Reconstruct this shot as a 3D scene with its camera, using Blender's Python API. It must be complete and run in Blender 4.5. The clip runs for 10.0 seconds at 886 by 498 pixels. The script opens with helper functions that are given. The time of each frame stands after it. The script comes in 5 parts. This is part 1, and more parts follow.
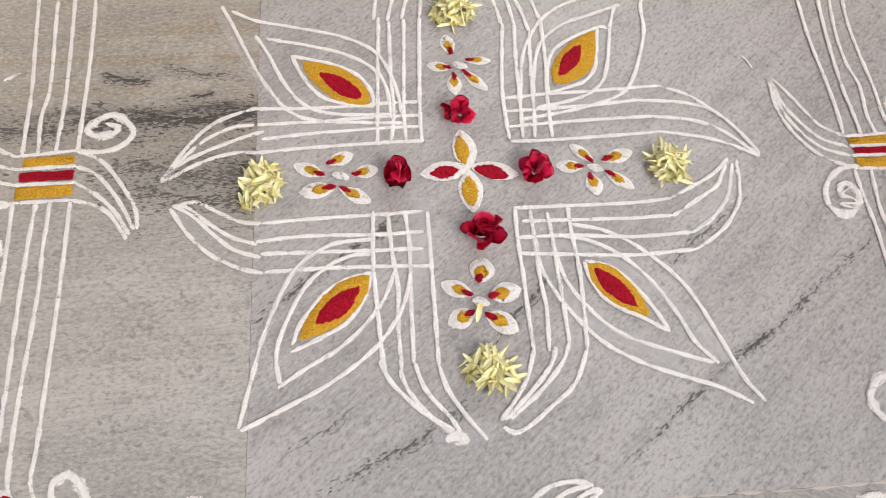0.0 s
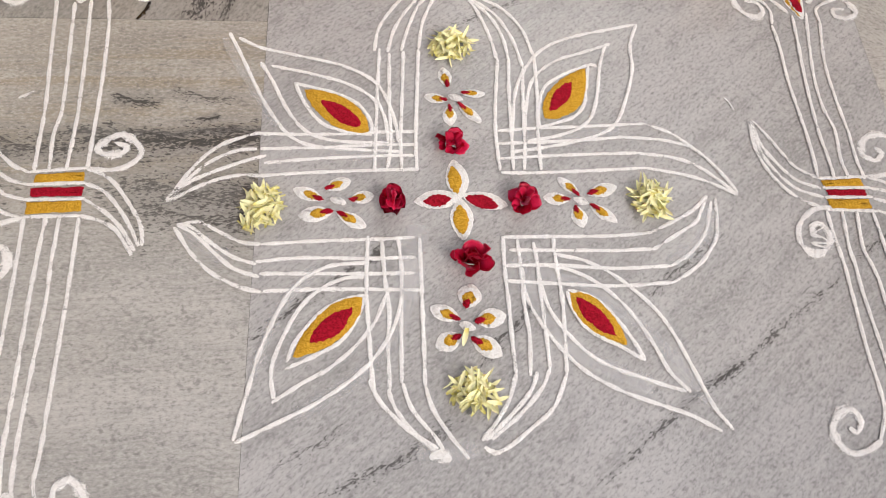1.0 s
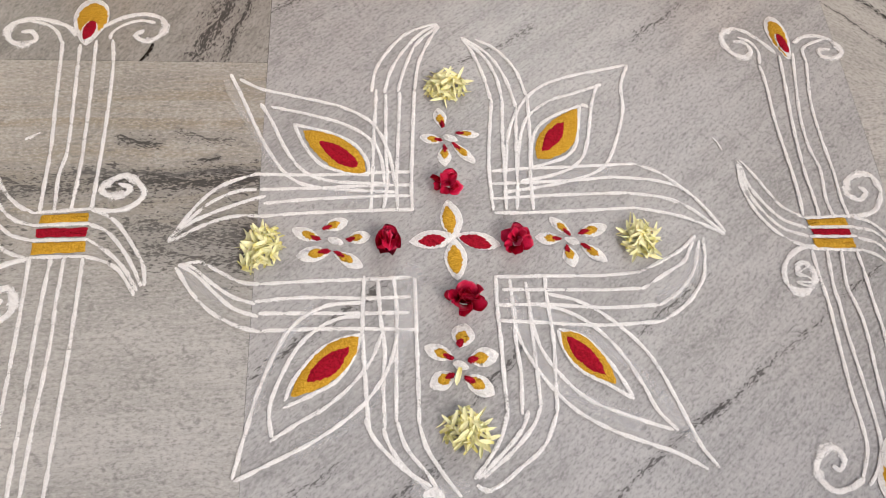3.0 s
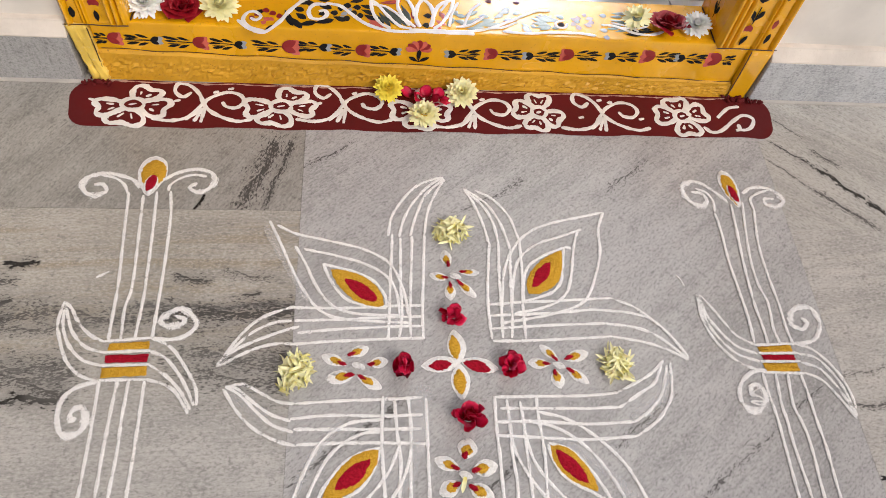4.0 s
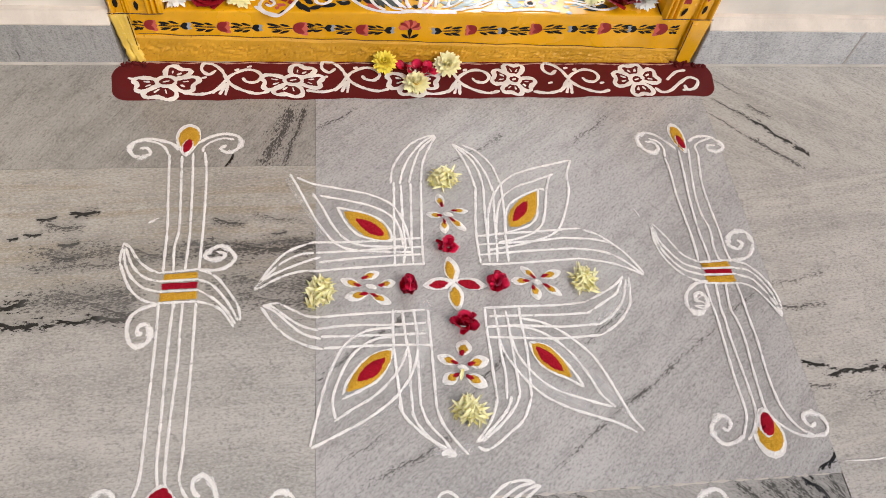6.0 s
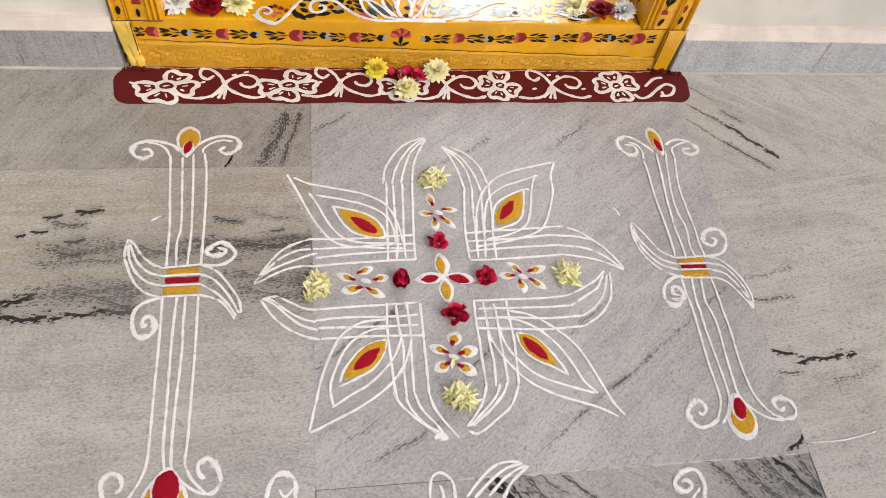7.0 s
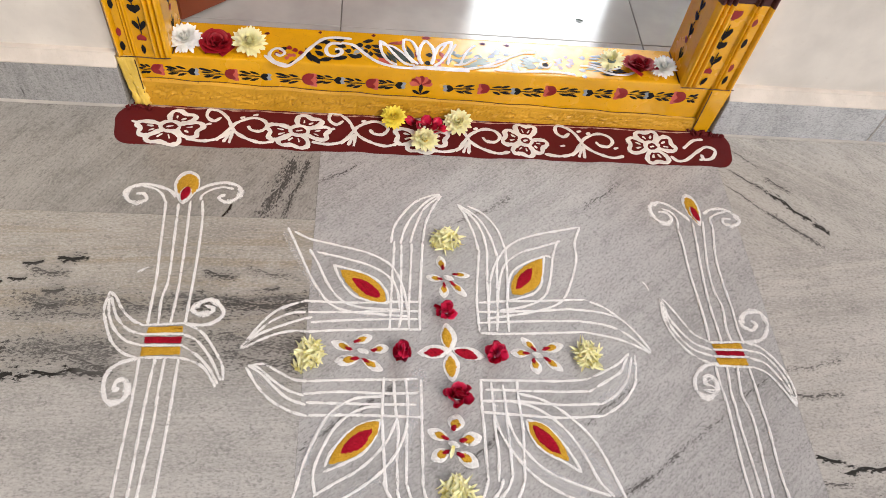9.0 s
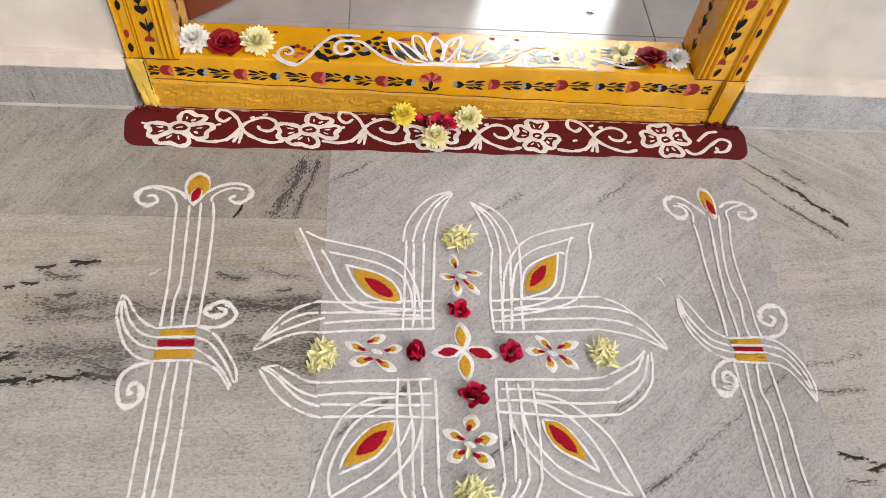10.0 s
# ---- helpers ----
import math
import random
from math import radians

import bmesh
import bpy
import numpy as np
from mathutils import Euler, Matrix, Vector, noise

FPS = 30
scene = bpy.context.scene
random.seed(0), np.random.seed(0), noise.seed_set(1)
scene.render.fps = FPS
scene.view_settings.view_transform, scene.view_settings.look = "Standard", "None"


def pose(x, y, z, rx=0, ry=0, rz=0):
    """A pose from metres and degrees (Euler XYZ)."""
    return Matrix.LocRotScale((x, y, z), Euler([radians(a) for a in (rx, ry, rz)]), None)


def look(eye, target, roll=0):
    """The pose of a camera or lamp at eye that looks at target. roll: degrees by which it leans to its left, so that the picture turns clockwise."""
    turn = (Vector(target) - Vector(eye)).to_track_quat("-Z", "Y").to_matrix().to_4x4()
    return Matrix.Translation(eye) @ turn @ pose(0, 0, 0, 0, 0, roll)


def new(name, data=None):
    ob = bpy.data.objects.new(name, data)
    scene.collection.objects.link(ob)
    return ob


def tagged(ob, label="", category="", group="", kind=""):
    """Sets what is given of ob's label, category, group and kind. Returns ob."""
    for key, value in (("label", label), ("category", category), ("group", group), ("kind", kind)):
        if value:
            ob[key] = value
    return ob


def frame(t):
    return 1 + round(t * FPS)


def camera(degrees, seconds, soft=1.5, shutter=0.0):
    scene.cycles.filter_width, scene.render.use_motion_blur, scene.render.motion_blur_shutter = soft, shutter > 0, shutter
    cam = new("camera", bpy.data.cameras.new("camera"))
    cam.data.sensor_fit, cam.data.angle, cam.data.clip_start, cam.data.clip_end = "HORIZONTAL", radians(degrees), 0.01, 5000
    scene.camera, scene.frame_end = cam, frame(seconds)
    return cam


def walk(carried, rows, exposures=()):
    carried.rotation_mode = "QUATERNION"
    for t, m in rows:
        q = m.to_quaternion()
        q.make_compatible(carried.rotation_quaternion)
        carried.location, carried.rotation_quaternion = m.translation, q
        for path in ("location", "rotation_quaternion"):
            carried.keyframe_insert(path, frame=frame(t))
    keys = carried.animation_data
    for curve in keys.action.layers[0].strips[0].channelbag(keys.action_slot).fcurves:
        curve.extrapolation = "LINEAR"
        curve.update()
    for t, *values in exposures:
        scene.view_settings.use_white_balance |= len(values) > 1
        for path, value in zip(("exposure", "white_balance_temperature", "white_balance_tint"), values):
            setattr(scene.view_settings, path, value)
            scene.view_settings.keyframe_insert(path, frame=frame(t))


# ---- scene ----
cam = camera(61.5, 10.0, soft=0.8)
PATH = [
    (0, (-0.058, -0.935, 0.699), (0.104, -0.117, -1.119), 7.5),
    (0.5, (-0.06, -0.931, 0.72), (0.124, -0.102, -1.091), 10.0),
    (1, (-0.058, -0.933, 0.743), (0.123, -0.099, -1.065), 10.4),
    (1.5, (-0.06, -0.935, 0.745), (0.134, -0.071, -1.049), 11.4),
    (2, (-0.049, -0.92, 0.674), (0.14, -0.089, -1.135), 10.9),
    (2.2, (-0.046, -0.913, 0.671), (0.143, -0.113, -1.153), 11.4),
    (3.3, (-0.065, -0.91, 0.841), (0.115, -0.001, -0.931), 9.5),
    (3.5, (-0.079, -0.919, 0.877), (0.116, 0.038, -0.868), 9.8),
    (4, (-0.093, -0.944, 0.943), (0.119, 0.129, -0.732), 9.8),
    (4.5, (-0.107, -0.987, 1.002), (0.102, 0.14, -0.637), 11.2),
    (5, (-0.133, -1.049, 1.029), (0.104, 0.021, -0.644), 12.6),
    (5.5, (-0.137, -1.093, 1.058), (0.116, -0.053, -0.632), 11.1),
    (5.7, (-0.132, -1.114, 1.062), (0.112, -0.064, -0.622), 9.8),
    (6.8, (-0.145, -1.187, 1.096), (0.13, -0.105, -0.563), 10.2),
    (7, (-0.157, -1.193, 1.107), (0.141, -0.109, -0.548), 11.2),
    (7.5, (-0.157, -1.193, 1.119), (0.15, -0.063, -0.503), 11.3),
    (8, (-0.148, -1.166, 1.107), (0.138, 0.007, -0.488), 11.1),
    (8.5, (-0.12, -1.111, 1.054), (0.125, 0.02, -0.577), 11.0),
    (9, (-0.103, -1.085, 1.045), (0.109, 0.083, -0.565), 10.1),
    (9.5, (-0.106, -1.079, 1.041), (0.058, 0.091, -0.572), 8.8),
    (10, (-0.104, -1.073, 1.039), (0.078, 0.084, -0.582), 8.2),
]
walk(cam, [(t, look(eye, target, roll)) for t, eye, target, roll in PATH],
     [(0, 0.03), (1.0, 0.05), (2.2, 0.06), (3.5, -0.03), (4.0, -0.05), (4.5, -0.11), (5.0, -0.06), (5.5, -0.02), (7.0, 0.02), (8.0, 0.0), (9.0, 0.0), (10, -0.02)])

# ---- world and light ----
world = bpy.data.worlds.new("sky")
scene.world = world
world.use_nodes = True
_wn = world.node_tree.nodes
_sky = _wn.new("ShaderNodeTexSky")
_sky.sky_type, _sky.sun_disc = "NISHITA", False
_sky.sun_elevation, _sky.sun_rotation = radians(44), radians(140)
_sky.air_density, _sky.dust_density = 1.0, 3.0
_wn["Background"].inputs["Strength"].default_value = 0.120
world.node_tree.links.new(_sky.outputs["Color"], _wn["Background"].inputs["Color"])

sun = new("sun", bpy.data.lights.new("sun", "SUN"))
sun.data.energy, sun.data.angle, sun.data.color = 1.62, radians(26), (1.0, 0.94, 0.868)
sun.matrix_world = look((1.7, -2.0, 2.5), (0, 0, 0))
scene.view_settings.exposure = 0.0


# ---- materials ----
def material(name, color, rough=0.5, spec=0.5):
    m = bpy.data.materials.new(name)
    m.use_nodes = True
    b = m.node_tree.nodes["Principled BSDF"]
    b.inputs["Base Color"].default_value = (*color, 1)
    b.inputs["Roughness"].default_value = rough
    b.inputs["Specular IOR Level"].default_value = spec
    return m, m.node_tree, b


def node(nt, kind, *links, **values):
    """A node with its properties and inputs; links are (socket, input)."""
    n = nt.nodes.new(kind)
    for key, value in values.items():
        if key in n.inputs:
            n.inputs[key].default_value = value
    for socket, key in links:
        nt.links.new(socket, n.inputs[key])
    return n


def math_node(nt, op, a, b=0.0, c=None):
    n = nt.nodes.new("ShaderNodeMath")
    n.operation = op
    for i, v in enumerate((a, b) if c is None else (a, b, c)):
        if isinstance(v, (int, float)):
            n.inputs[i].default_value = v
        else:
            nt.links.new(v, n.inputs[i])
    return n.outputs[0]


def noise_node(nt, vector, scale, detail=4.0, rough=0.55, distortion=0.0):
    n = node(nt, "ShaderNodeTexNoise", (vector, "Vector"), Scale=scale, Detail=detail, Roughness=rough, Distortion=distortion)
    return n.outputs["Fac"]


def span(nt, value, a, b, lo=0.0, hi=1.0):
    n = nt.nodes.new("ShaderNodeMapRange")
    n.interpolation_type = "SMOOTHSTEP"
    nt.links.new(value, n.inputs["Value"])
    for key, v in (("From Min", a), ("From Max", b), ("To Min", lo), ("To Max", hi)):
        n.inputs[key].default_value = v
    return n.outputs["Result"]


def blend(nt, fac, a, b, mode="MIX"):
    n = nt.nodes.new("ShaderNodeMix")
    n.data_type, n.blend_type = "RGBA", mode
    for i, v in ((0, fac), (6, a), (7, b)):
        if isinstance(v, (int, float)):
            n.inputs[i].default_value = v
        elif isinstance(v, tuple):
            n.inputs[i].default_value = (*v, 1)
        else:
            nt.links.new(v, n.inputs[i])
    return n.outputs[2]


def bump(nt, b, height, strength=0.3, distance=0.001):
    n = node(nt, "ShaderNodeBump", (height, "Height"), Strength=strength, Distance=distance)
    nt.links.new(n.outputs["Normal"], b.inputs["Normal"])


def place(nt, scale=(1, 1, 1), turn=0.0, shift=(0, 0, 0)):
    g = nt.nodes.new("ShaderNodeNewGeometry")
    m = nt.nodes.new("ShaderNodeMapping")
    m.vector_type = "TEXTURE"
    nt.links.new(g.outputs["Position"], m.inputs["Vector"])
    m.inputs["Location"].default_value = shift
    m.inputs["Rotation"].default_value = (0, 0, radians(turn))
    m.inputs["Scale"].default_value = scale
    return m.outputs["Vector"]


def marble(name, tint, warm, turn, seed, vein=0.6, vein_colour=(0.07, 0.066, 0.062), rough=0.13, seams=(), grain=1.8, brown_above=None, smear=1.0, net=1.0):
    """Polished grey marble, streaked along one direction. seams: (x0, y0, x1, y1, half width, strength) of dark broken veins."""
    m, nt, b = material(name, tint, rough, 0.45)
    shift = (seed * 3.7, seed * 1.9, seed)
    cloud = noise_node(nt, place(nt, (0.5, 0.16, 1), turn, shift), 2.2, 5)
    streak = noise_node(nt, place(nt, (1.6, 0.10, 1), turn, shift), 4.0, 7, 0.62, 0.5)
    speck = noise_node(nt, place(nt, (1.35, 1, 1), turn, shift), 135, 4, 0.62)
    mottle = noise_node(nt, place(nt, (1.5, 1, 1), turn, shift), 26, 6, 0.68)
    fleck = noise_node(nt, place(nt, (grain, 1, 1), turn, tuple(c * 2 for c in shift)), 300, 4, 0.65)
    dark = tuple(c * 0.86 for c in tint)
    light = tuple(min(1, c * 1.12) for c in tint)
    col = blend(nt, span(nt, cloud, 0.3, 0.7), dark, light)
    share = span(nt, streak, 0.46, 0.66, 0, 0.6)
    if brown_above is not None:
        level = nt.nodes.new("ShaderNodeSeparateXYZ")
        nt.links.new(place(nt), level.inputs[0])
        share = math_node(nt, "MULTIPLY", math_node(nt, "ADD", share, 0.45), span(nt, math_node(nt, "MULTIPLY_ADD", cloud, 0.12, level.outputs[1]), brown_above - 0.06, brown_above + 0.12))
    col = blend(nt, share, col, warm)
    col = blend(nt, span(nt, mottle, 0.50, 0.70, 0, 0.44 * net), col, tuple(c * 0.56 for c in tint))
    col = blend(nt, span(nt, mottle, 0.46, 0.30, 0, 0.40), col, tuple(min(1, c * 1.25) for c in tint))
    col = blend(nt, span(nt, speck, 0.56, 0.68, 0, 0.52), col, tuple(c * 0.40 for c in tint))
    col = blend(nt, span(nt, fleck, 0.50, 0.66, 0, 0.50), col, tuple(c * 0.45 for c in tint))
    col = blend(nt, span(nt, fleck, 0.50, 0.36, 0, 0.42), col, tuple(min(1, c * 1.35) for c in tint))
    fibre = noise_node(nt, place(nt, (1.0, 0.085, 1), turn, tuple(c + 2.1 for c in shift)), 11, 7, 0.66, 0.35)
    col = blend(nt, span(nt, fibre, 0.50, 0.70, 0, 0.34), col, tuple(c * 0.66 for c in tint))
    col = blend(nt, span(nt, fibre, 0.48, 0.30, 0, 0.28), col, tuple(min(1, c * 1.26) for c in tint))
    vein_line = noise_node(nt, place(nt, (2.4, 0.09, 1), turn, tuple(c + 5.3 for c in shift)), 3.2, 8, 0.68, 0.9)
    broken = span(nt, noise_node(nt, place(nt, (1, 1, 1), turn, shift), 34, 4, 0.7), 0.38, 0.6)
    line = math_node(nt, "MULTIPLY", span(nt, vein_line, vein, vein + 0.08), broken)
    col = blend(nt, math_node(nt, "MULTIPLY", line, 0.75), col, vein_colour)
    if seams:
        bend = nt.nodes.new("ShaderNodeVectorMath")
        bend.operation = "MULTIPLY_ADD"
        wob = node(nt, "ShaderNodeTexNoise", (place(nt, shift=shift), "Vector"), Scale=9.0, Detail=5.0)
        nt.links.new(wob.outputs["Color"], bend.inputs[0])
        bend.inputs[1].default_value = (0.02, 0.02, 0)
        nt.links.new(place(nt, shift=(0.01, 0.01, 0)), bend.inputs[2])
        for x0, y0, x1, y1, half, strength in seams:
            angle, length = math.atan2(y1 - y0, x1 - x0), math.hypot(x1 - x0, y1 - y0)
            mp = nt.nodes.new("ShaderNodeMapping")
            mp.vector_type = "TEXTURE"
            nt.links.new(bend.outputs[0], mp.inputs["Vector"])
            mp.inputs["Location"].default_value = ((x0 + x1) / 2, (y0 + y1) / 2, 0)
            mp.inputs["Rotation"].default_value = (0, 0, angle)
            mp.inputs["Scale"].default_value = (2.6, 1, 1)
            sep = nt.nodes.new("ShaderNodeSeparateXYZ")
            nt.links.new(mp.outputs[0], sep.inputs[0])
            across = span(nt, math_node(nt, "ABSOLUTE", sep.outputs[1]), 0.0, half * 2.2, 1.0, 0.0)
            along = span(nt, math_node(nt, "ABSOLUTE", sep.outputs[0]), length * 0.10, length * 0.24, 1.0, 0.0)
            thin = span(nt, math_node(nt, "ABSOLUTE", sep.outputs[1]), half * 0.15, half * 0.85, 1.0, 0.0)
            flake = node(nt, "ShaderNodeTexNoise", (mp.outputs[0], "Vector"), Scale=330.0 if strength < 1.0 else 150.0, Detail=4.0, Roughness=0.72)
            gaps = node(nt, "ShaderNodeTexNoise", (mp.outputs[0], "Vector"), Scale=64.0, Detail=4.0, Roughness=0.7)
            core = math_node(nt, "MULTIPLY", across, along)
            mid_line = math_node(nt, "MULTIPLY", thin, along)
            rough_sum = math_node(nt, "ADD", math_node(nt, "MULTIPLY_ADD", flake.outputs["Fac"], 1.5, -0.75), math_node(nt, "MULTIPLY_ADD", gaps.outputs["Fac"], 0.9, -0.45))
            grains = span(nt, math_node(nt, "MULTIPLY_ADD", mid_line, 0.13 * strength, math_node(nt, "MULTIPLY_ADD", core, 0.03 + 0.11 * strength, rough_sum)), 0.16, 0.25)
            hit = math_node(nt, "MULTIPLY", grains, span(nt, core, 0.02, 0.3))
            col = blend(nt, math_node(nt, "MULTIPLY", core, min(0.62, 0.26 * strength * smear)), col, tuple(c * 0.5 for c in tint))
            col = blend(nt, math_node(nt, "MULTIPLY", hit, 0.55 + 0.43 * min(1, strength)), col, vein_colour if strength < 1.0 else (0.010, 0.009, 0.008))
    nt.links.new(col, b.inputs["Base Color"])
    nt.links.new(span(nt, mottle, 0.3, 0.7, rough - 0.03, rough + 0.07), b.inputs["Roughness"])
    bump(nt, b, speck, 0.06, 0.0006)
    return m


def paint(name, color, rough=0.4, wear=0.15, dirt=(0.25, 0.16, 0.05), relief=0.25, scale=60, coat=0.0):
    m, nt, b = material(name, color, rough)
    b.inputs["Coat Weight"].default_value = coat
    b.inputs["Coat Roughness"].default_value = 0.24
    p = place(nt)
    big = noise_node(nt, p, scale * 0.16, 4)
    fine = noise_node(nt, p, scale * 4, 4, 0.6)
    col = blend(nt, span(nt, big, 0.35, 0.7), tuple(c * 0.86 for c in color), tuple(min(1, c * 1.08) for c in color))
    col = blend(nt, span(nt, fine, 0.58, 0.75, 0, wear), col, dirt)
    nt.links.new(col, b.inputs["Base Color"])
    nt.links.new(span(nt, big, 0.3, 0.7, rough * 0.75, rough * 1.25), b.inputs["Roughness"])
    bump(nt, b, noise_node(nt, p, scale, 5, 0.6), relief, 0.002)
    return m


def powder(name, color, dark, ribbon=False, thin=0.35):
    """Dry rangoli powder: matt, grainy; on a ribbon it thins out to loose grains at the edges."""
    m, nt, b = material(name, color, 0.95, 0.1)
    p = place(nt)
    grain = noise_node(nt, p, 520, 3, 0.7)
    lump = noise_node(nt, p, 160, 3)
    col = blend(nt, span(nt, grain, 0.35, 0.65), dark, color)
    col = blend(nt, span(nt, lump, 0.5, 0.7, 0, 0.35), col, dark)
    nt.links.new(col, b.inputs["Base Color"])
    bump(nt, b, math_node(nt, "ADD", grain, math_node(nt, "MULTIPLY", lump, 2.0)), 0.9, 0.002)
    if ribbon:
        uv = nt.nodes.new("ShaderNodeUVMap")
        sep = nt.nodes.new("ShaderNodeSeparateXYZ")
        nt.links.new(uv.outputs[0], sep.inputs[0])
        edge = math_node(nt, "ABSOLUTE", math_node(nt, "MULTIPLY_ADD", sep.outputs[1], 2.0, -1.0))
        full = span(nt, edge, 0.22, 1.0, 1.05, 0.0)
        sparse = span(nt, noise_node(nt, p, 55, 4, 0.65), 0.48, 0.72, 0, thin)
        loose = noise_node(nt, p, 760, 2, 0.7)
        keep = math_node(nt, "SUBTRACT", math_node(nt, "SUBTRACT", full, sparse), span(nt, loose, 0.25, 0.75, 0.05, 0.95))
        nt.links.new(span(nt, keep, -0.2, 0.22), b.inputs["Alpha"])
    return m


GREY_SLAB = marble("grey_marble", (0.398, 0.384, 0.377), (0.465, 0.455, 0.446), 40, 1.0, 0.64,
                   seams=((-0.188, -0.688, -0.033, -0.577, 0.006, 0.8), (-0.122, -0.857, 0.026, -0.778, 0.006, 0.62), (0.052, -0.723, 0.113, -0.648, 0.006, 0.8), (0.040, -0.280, 0.169, -0.199, 0.006, 0.6), (0.234, -0.657, 0.335, -0.575, 0.005, 0.6), (-0.187, -0.191, -0.109, -0.127, 0.005, 0.7), (0.300, -0.232, 0.382, -0.154, 0.007, 0.55), (-0.152, -0.821, -0.088, -0.773, 0.006, 0.35), (0.143, -0.852, 0.491, -0.616, 0.004, 0.62), (0.289, -0.753, 0.326, -0.725, 0.005, 0.8), (0.560, -0.878, 0.606, -0.842, 0.007, 1.02), (0.493, -0.609, 0.564, -0.559, 0.004, 0.6),))
BACK_SLAB = marble("grey_marble_back", (0.318, 0.300, 0.275), (0.37, 0.35, 0.318), 60, 2.0, 0.64, net=1.6,
                   seams=((-0.285, -0.290, -0.228, -0.115, 0.020, 0.95), (-0.250, -0.290, -0.202, -0.115, 0.006, 0.97), (-0.346, -0.276, -0.339, -0.238, 0.004, 1.0),))
BROWN_SEAMS_BACK = ((-0.643, -0.382, -0.609, -0.373, 0.006, 1.1), (-0.593, -0.372, -0.546, -0.366, 0.009, 1.15), (-0.660, -0.411, -0.629, -0.406, 0.0045, 1.05), (-0.633, -0.394, -0.566, -0.395, 0.0105, 0.8), (-0.601, -0.432, -0.569, -0.423, 0.0075, 1.1), (-0.683, -0.419, -0.666, -0.411, 0.0045, 1), (-0.653, -0.450, -0.500, -0.442, 0.021, 0.7), (-0.611, -0.455, -0.562, -0.450, 0.012, 0.98), (-0.662, -0.475, -0.408, -0.467, 0.009, 0.62), (-0.439, -0.441, -0.135, -0.433, 0.006, 0.99), (-0.419, -0.455, -0.116, -0.443, 0.0195, 0.95), (-0.525, -0.449, -0.392, -0.459, 0.018, 0.7), (-0.367, -0.386, -0.305, -0.394, 0.009, 0.9), (-0.296, -0.382, -0.212, -0.390, 0.009, 0.55), (-0.264, -0.421, -0.233, -0.415, 0.0045, 0.98),)
BROWN_SEAMS_FRONT = ((-0.708, -0.557, -0.616, -0.528, 0.015, 1.08), (-0.628, -0.531, -0.466, -0.522, 0.021, 0.75), (-0.632, -0.547, -0.438, -0.535, 0.027, 0.65), (-0.702, -0.576, -0.585, -0.576, 0.009, 1.1), (-0.585, -0.576, -0.531, -0.571, 0.006, 1.1), (-0.541, -0.572, -0.459, -0.569, 0.012, 1.05), (-0.524, -0.556, -0.465, -0.561, 0.015, 0.8), (-0.374, -0.514, -0.166, -0.518, 0.033, 0.6), (-0.352, -0.544, -0.164, -0.550, 0.033, 0.55),)
BROWN_SLAB = marble("brown_streaked_marble", (0.42, 0.402, 0.378), (0.33, 0.285, 0.22), 2, 3.1, 0.66, grain=1.7, brown_above=-0.52, smear=2.2,
                    seams=BROWN_SEAMS_BACK + BROWN_SEAMS_FRONT)
RIGHT_SLAB = marble("beige_grey_marble", (0.44, 0.415, 0.385), (0.50, 0.465, 0.42), 8, 4.3, 0.64,
                    seams=((0.623, -0.727, 0.752, -0.710, 0.008, 1.04), (0.596, -0.699, 0.642, -0.704, 0.006, 1.1), (0.546, -0.603, 0.680, -0.591, 0.006, 0.8), (0.559, -0.563, 0.706, -0.526, 0.005, 0.5), (0.591, -0.741, 0.643, -0.739, 0.006, 0.8), (0.669, -0.776, 0.782, -0.731, 0.012, 0.4),))
CORNER_SLAB = marble("veined_marble", (0.40, 0.38, 0.35), (0.47, 0.44, 0.40), -36, 5.2, 0.64,
                     seams=((0.611, -0.108, 0.677, -0.167, 0.004, 0.98), (0.654, -0.149, 0.788, -0.272, 0.007, 1), (0.587, -0.144, 0.667, -0.220, 0.003, 0.8), (0.654, -0.208, 0.753, -0.294, 0.006, 0.98), (0.629, -0.049, 0.684, -0.106, 0.003, 0.7), (0.680, -0.127, 0.732, -0.167, 0.008, 0.8),))
DARK_SLAB = marble("dark_veined_marble", (0.37, 0.355, 0.335), (0.43, 0.415, 0.39), -28, 6.4, 0.62, (0.05, 0.05, 0.042),
                   smear=1.6, seams=((0.414, -0.876, 0.501, -0.966, 0.012, 0.8), (0.456, -0.877, 0.540, -0.961, 0.022, 0.75), (0.495, -0.878, 0.579, -0.959, 0.022, 0.75), (0.524, -0.878, 0.603, -0.959, 0.008, 1.05), (0.566, -0.883, 0.611, -0.951, 0.02, 0.75), (0.060, -0.874, 0.128, -0.935, 0.022, 1.05), (0.112, -0.877, 0.175, -0.941, 0.014, 0.7), (0.169, -0.878, 0.239, -0.929, 0.005, 0.9), (0.130, -0.873, 0.189, -0.915, 0.006, 0.6),))
SKIRT = marble("skirting_marble", (0.43, 0.435, 0.445), (0.49, 0.492, 0.497), 25, 7.7, 0.64)
# skirting left of the doorway: darker tint, streaks turned steeper
SKIRT_WEST = marble("darker_skirting_marble", (0.34, 0.335, 0.33), (0.40, 0.39, 0.38), 70, 8.9, 0.60)
GROUT = paint("grout", (0.25, 0.235, 0.21), 0.9)
WALL = paint("cream_wall", (0.71, 0.665, 0.61), 0.7, 0.14, (0.50, 0.42, 0.34), 0.28, 34)
LIP = paint("pink_plaster", (0.67, 0.60, 0.53), 0.85, 0.25, (0.40, 0.28, 0.2), 0.5, 80)
